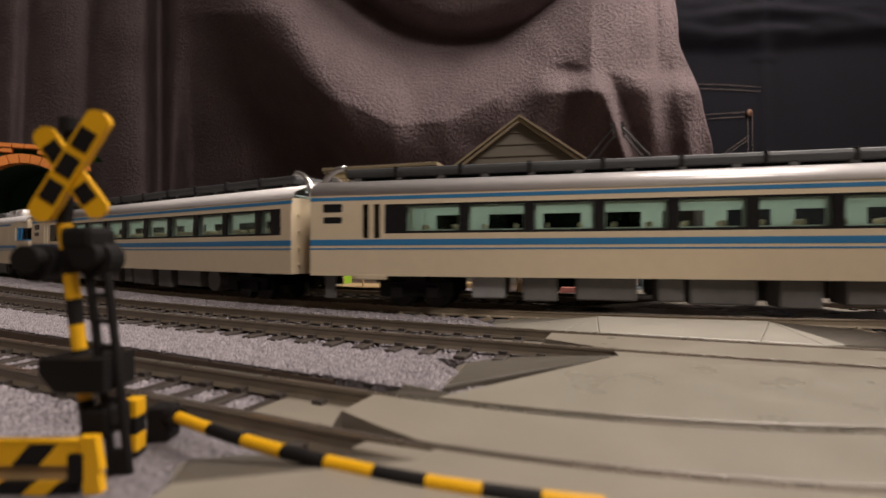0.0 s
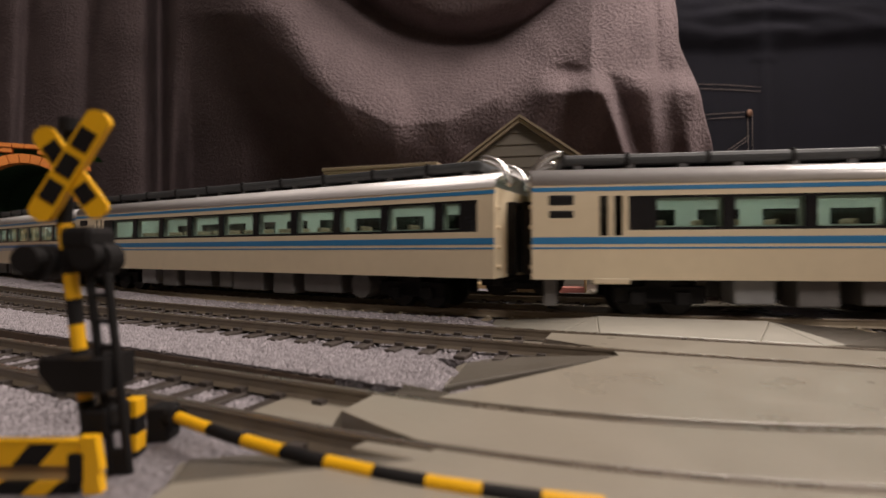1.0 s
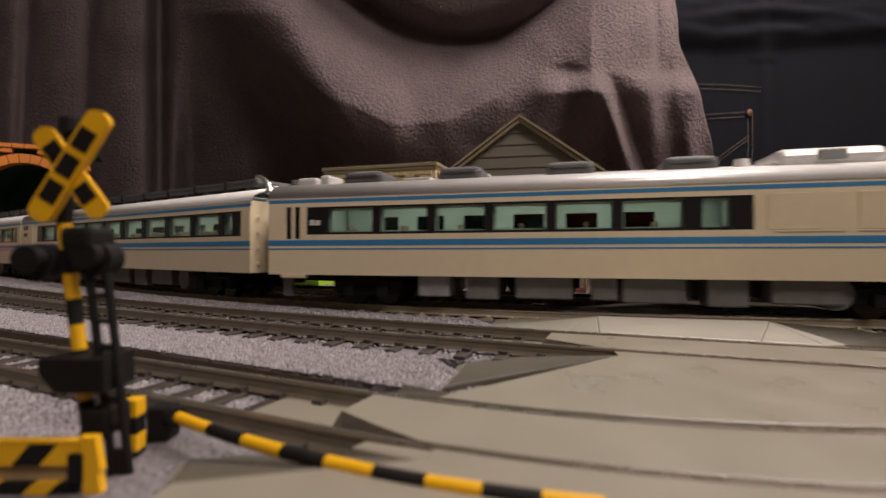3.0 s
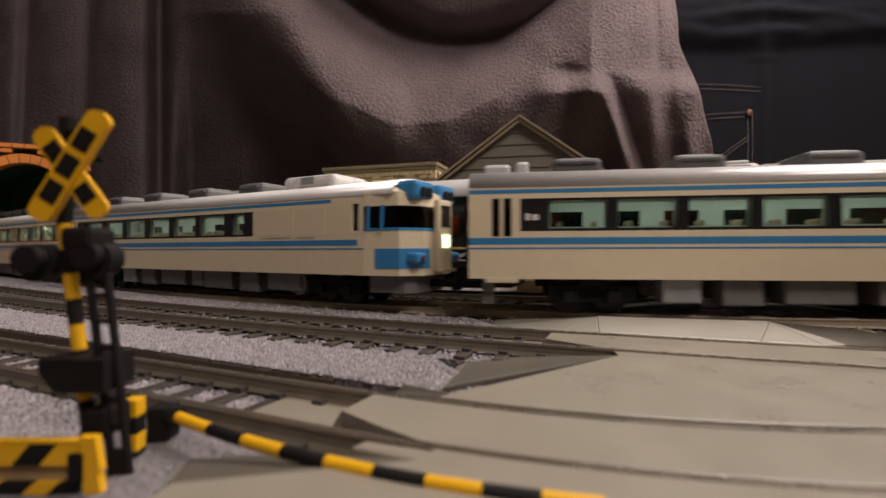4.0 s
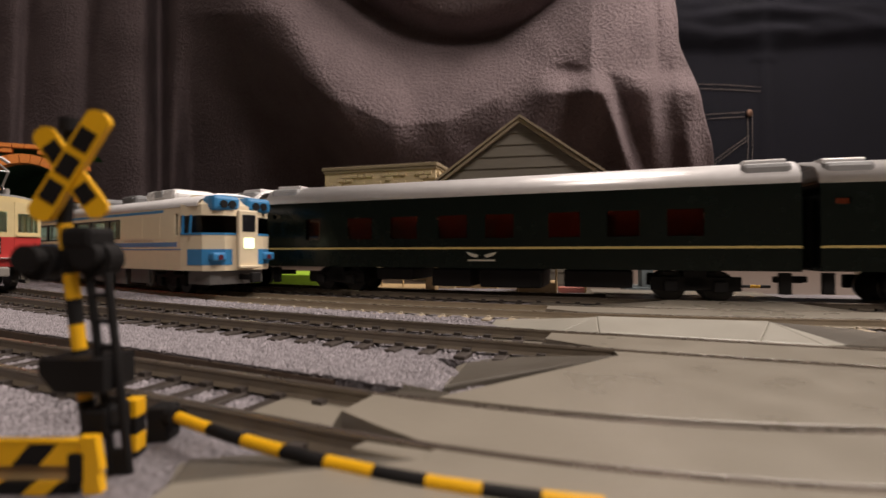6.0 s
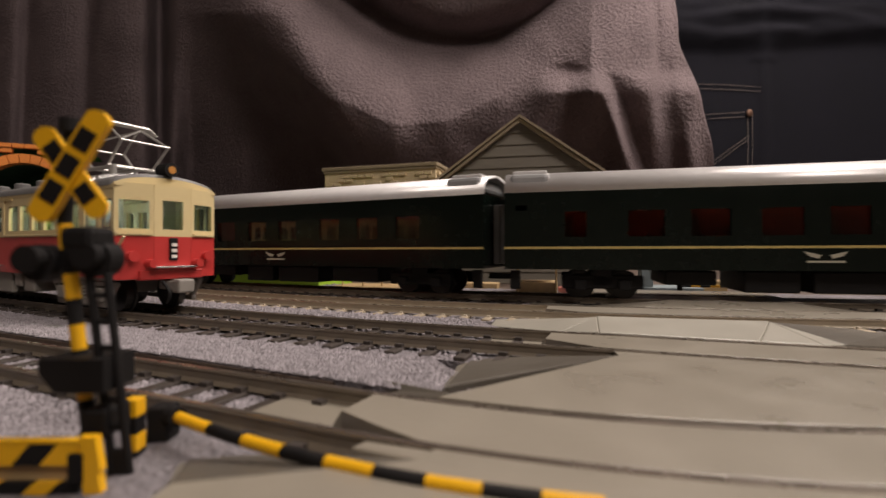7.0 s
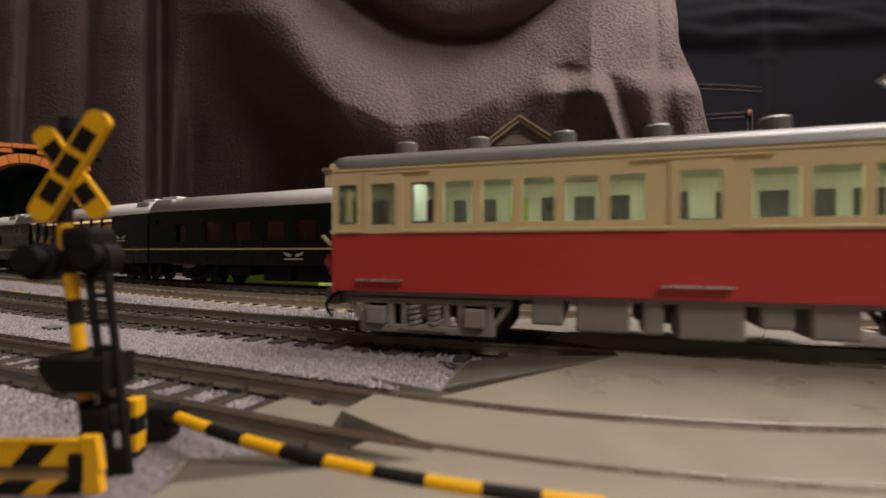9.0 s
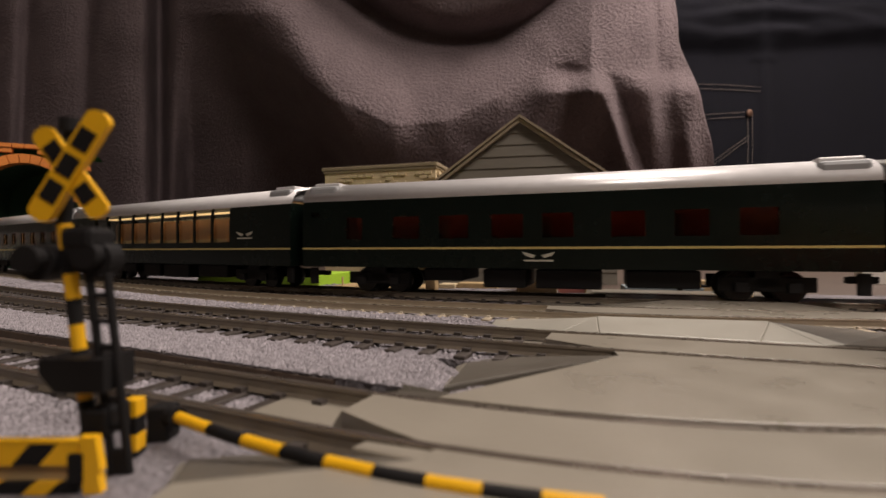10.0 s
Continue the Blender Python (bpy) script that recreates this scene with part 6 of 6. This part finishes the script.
    for name, za, zb, first in (("rail_band", Z(822), Z(783), 0), ("lower_rail_band", max(0.0008, Z(882)), Z(852), 1)):
        edges = [-130, -80, -24, 34, 84, 136] if name == "rail_band" else [-130, -86, -20, 42, 86, 136]
        for i in range(5):
            lean = [0.0 if k in (0, 5) else 0.0009 for k in (i, i + 1)]
            out = [(X(edges[i]) - lean[0], za), (X(edges[i + 1]) - lean[1], za), (X(edges[i + 1]) + lean[1], zb), (X(edges[i]) + lean[0], zb)]
            part(name, slab(bmesh.new(), out, yf, yf + 0.0006), (M_BLACK, M_YELLOW)[(i + first + 1) % 2], f)
    part("top_strip", boxes((X(-130), X(140), yf - 0.0001, yf + 0.0008, Z(783), Z(776)), bev=0.0001), M_YELLOW, f)
    for px, lean in ((-146, 0), (150, 1)):
        zt = Z(770)
        cut = [0.0, 0.30, 0.62, 1.0]
        for i in range(3):
            za, zb = zt * cut[i], zt * cut[i + 1]
            sh = 0.0005 * lean
            out = [(X(px - 6) + sh * (1 - cut[i]), za), (X(px + 26) + sh * (1 - cut[i]), za), (X(px + 20) + sh * (1 - cut[i + 1]), zb), (X(px - 8) + sh * (1 - cut[i + 1]), zb)]
            part("post_band", slab(bmesh.new(), out, yf - 0.0003, yf + 0.0006), M_YELLOW, f)
    part("black_patch", boxes((X(124), X(150), yf - 0.0005, yf - 0.0001, Z(850), Z(798)), bev=0.0001), M_BLACK, f)
    part("panel", boxes((X(-130), X(136), yf + 0.0008, yf + 0.0012, 0.0005, Z(790))), M_WOOD, f, "brown wooden panel behind the planks")


def build_scraps():
    """Small coloured pieces lying by the tracks."""
    def lying(name, label, cat, px, py, z, ln, w, h, turn, material):
        Y = 850 * (0.026 - z) / (py - 440)
        t = thing(name, label, cat, pose((px - 784) * Y / 850, Y, z, 0, 0, turn))
        part("strip", boxes((-ln / 2, ln / 2, -w / 2, w / 2, 0, h), bev=0.0002), material, t)
        return t
    lying("orange_plastic_strip", "thin orange plastic strip lying on the gravel", "strip", 5, 516, 0.0035, 0.034, 0.004, 0.0012, -25, M_YELLOW)
    lying("orange_plastic_strip", "thin orange plastic strip lying beside the rail", "strip", 78, 598, 0.0037, 0.0085, 0.0022, 0.0008, -32, M_YELLOW)
    t = lying("feeder_box", "small dark plastic feeder box beside the rail", "box", 92, 588, 0.0034, 0.0036, 0.0030, 0.0016, -30, M_BLACK)
    part("lid", boxes((-0.0021, 0.0021, -0.0018, 0.0018, 0.0016, 0.0021), bev=0.0002), M_UNDER, t)


# ---- everything in place ----
build_room()
build_beds()
build_blanket()
build_denim()
build_house()
build_flat_house()
build_low_things()
build_tunnel()
build_crossing()
build_signal()
build_scraps()

DUCT = cream_car(False)
CABCAR = cream_car(True)
CREAM = [CABCAR, copy_thing(CABCAR, Matrix()), DUCT, copy_thing(DUCT, Matrix()), copy_thing(DUCT, Matrix()), copy_thing(CABCAR, Matrix()), copy_thing(DUCT, Matrix())]
BERTH, SALON, DINING = green_car("berth"), green_car("salon"), green_car("dining")
GREEN = [copy_thing(BERTH, Matrix()), DINING, copy_thing(BERTH, Matrix()), copy_thing(BERTH, Matrix()), BERTH, SALON, copy_thing(DINING, Matrix())]
LOCO = locomotive()
TRAM = tram_car()

build_track("A", M_SLEEPER, M_CHAIR, -0.50, 0.30, 0.0078, "brown railway track with dark plastic sleepers in gravel")
build_track("B", M_SLEEPERT, M_CHAIRW, -0.55, 0.30, 0.0078, "tan railway track with pale rail clips in gravel", 0.0005)
SPRUNG.append(build_track("C", M_SLEEPER, M_CHAIR, -0.42, 0.26, 0.0078, "brown railway track with dark plastic sleepers in gravel"))
build_track("D", M_SLEEPER, M_CHAIR, -0.17, 0.16, 0.0078, "brown railway track with dark plastic sleepers in gravel")


def centred(car, length, k=1.0, tall=1.0):
    """Shift a vehicle's parts so that its own origin lies at mid-length; k, tall: its length and height against the drawing."""
    for ch in car.children:
        ch.location.x -= k * length / 2
        ch.scale.x, ch.scale.z = k, tall


for c in CREAM:
    centred(c, 0.256, 0.962 if c.children[-1].name.startswith("emblem") else 0.937)
for c in GREEN:
    centred(c, 0.2232, 1.012)
centred(TRAM, 0.1445, 1.02, 0.99)
centred(LOCO, 0.222)


def motions():
    ts = [i * 0.25 for i in range(41)]
    # the cream train backs away to the left; places of its gaps along the track
    for n, car in enumerate(CREAM):
        k = 3 - n           # gap on the car's left-hand side
        mid = 0.1242 if n in (0, 1, 5) else 0.1219
        walk(car, [(t, TRACK["B"].ride(-0.0449 - 0.1694 * t + k * 0.2437 + mid, 0.079)) for t in ts])
    # the green train draws forward on the far track
    far = lambda t, n: TRACK["A"].ride(0.2054 + 0.12104 * (t - 7.5) - (n - 2) * 0.2303, 0.073)
    for n, car in enumerate(GREEN):
        walk(car, [(t, far(t, n)) for t in ts])
    walk(LOCO, [(t, far(t, -1)) for t in ts])
    # the sheet under the third track gives way while the tram passes
    load = lambda t: float(np.interp(t, (0, 6.2, 7.0, 7.5, 8.0, 8.5, 9.0, 9.5, 10.0), (0, 0, 0.36, 0.60, 0.80, 1.0, 0.70, 0.25, 0)))
    hinge = lambda t: pose(0.07, 0, 0, 0, 0.62 * (1 - load(t)), 0) @ pose(-0.07, 0, 0)
    for ob in SPRUNG:
        walk(ob, [(t, hinge(t)) for t in ts])
    run = lambda t: -0.0019 + 0.10876 * (t - 8.5) + 0.0021 * (t - 8.5) ** 2 + 0.05 * max(0.0, t - 9.6) ** 2 + float(np.interp(t, (5.0, 5.5, 6.5, 7.0, 7.5, 8.0, 8.5, 9.0, 9.5), (-0.060, -0.045, -0.014, -0.0065, 0, 0.0055, 0, 0.0005, 0.0015)))
    walk(TRAM, [(t, hinge(t) @ TRACK["C"].ride(run(t), 0.051)) for t in ts])


motions()
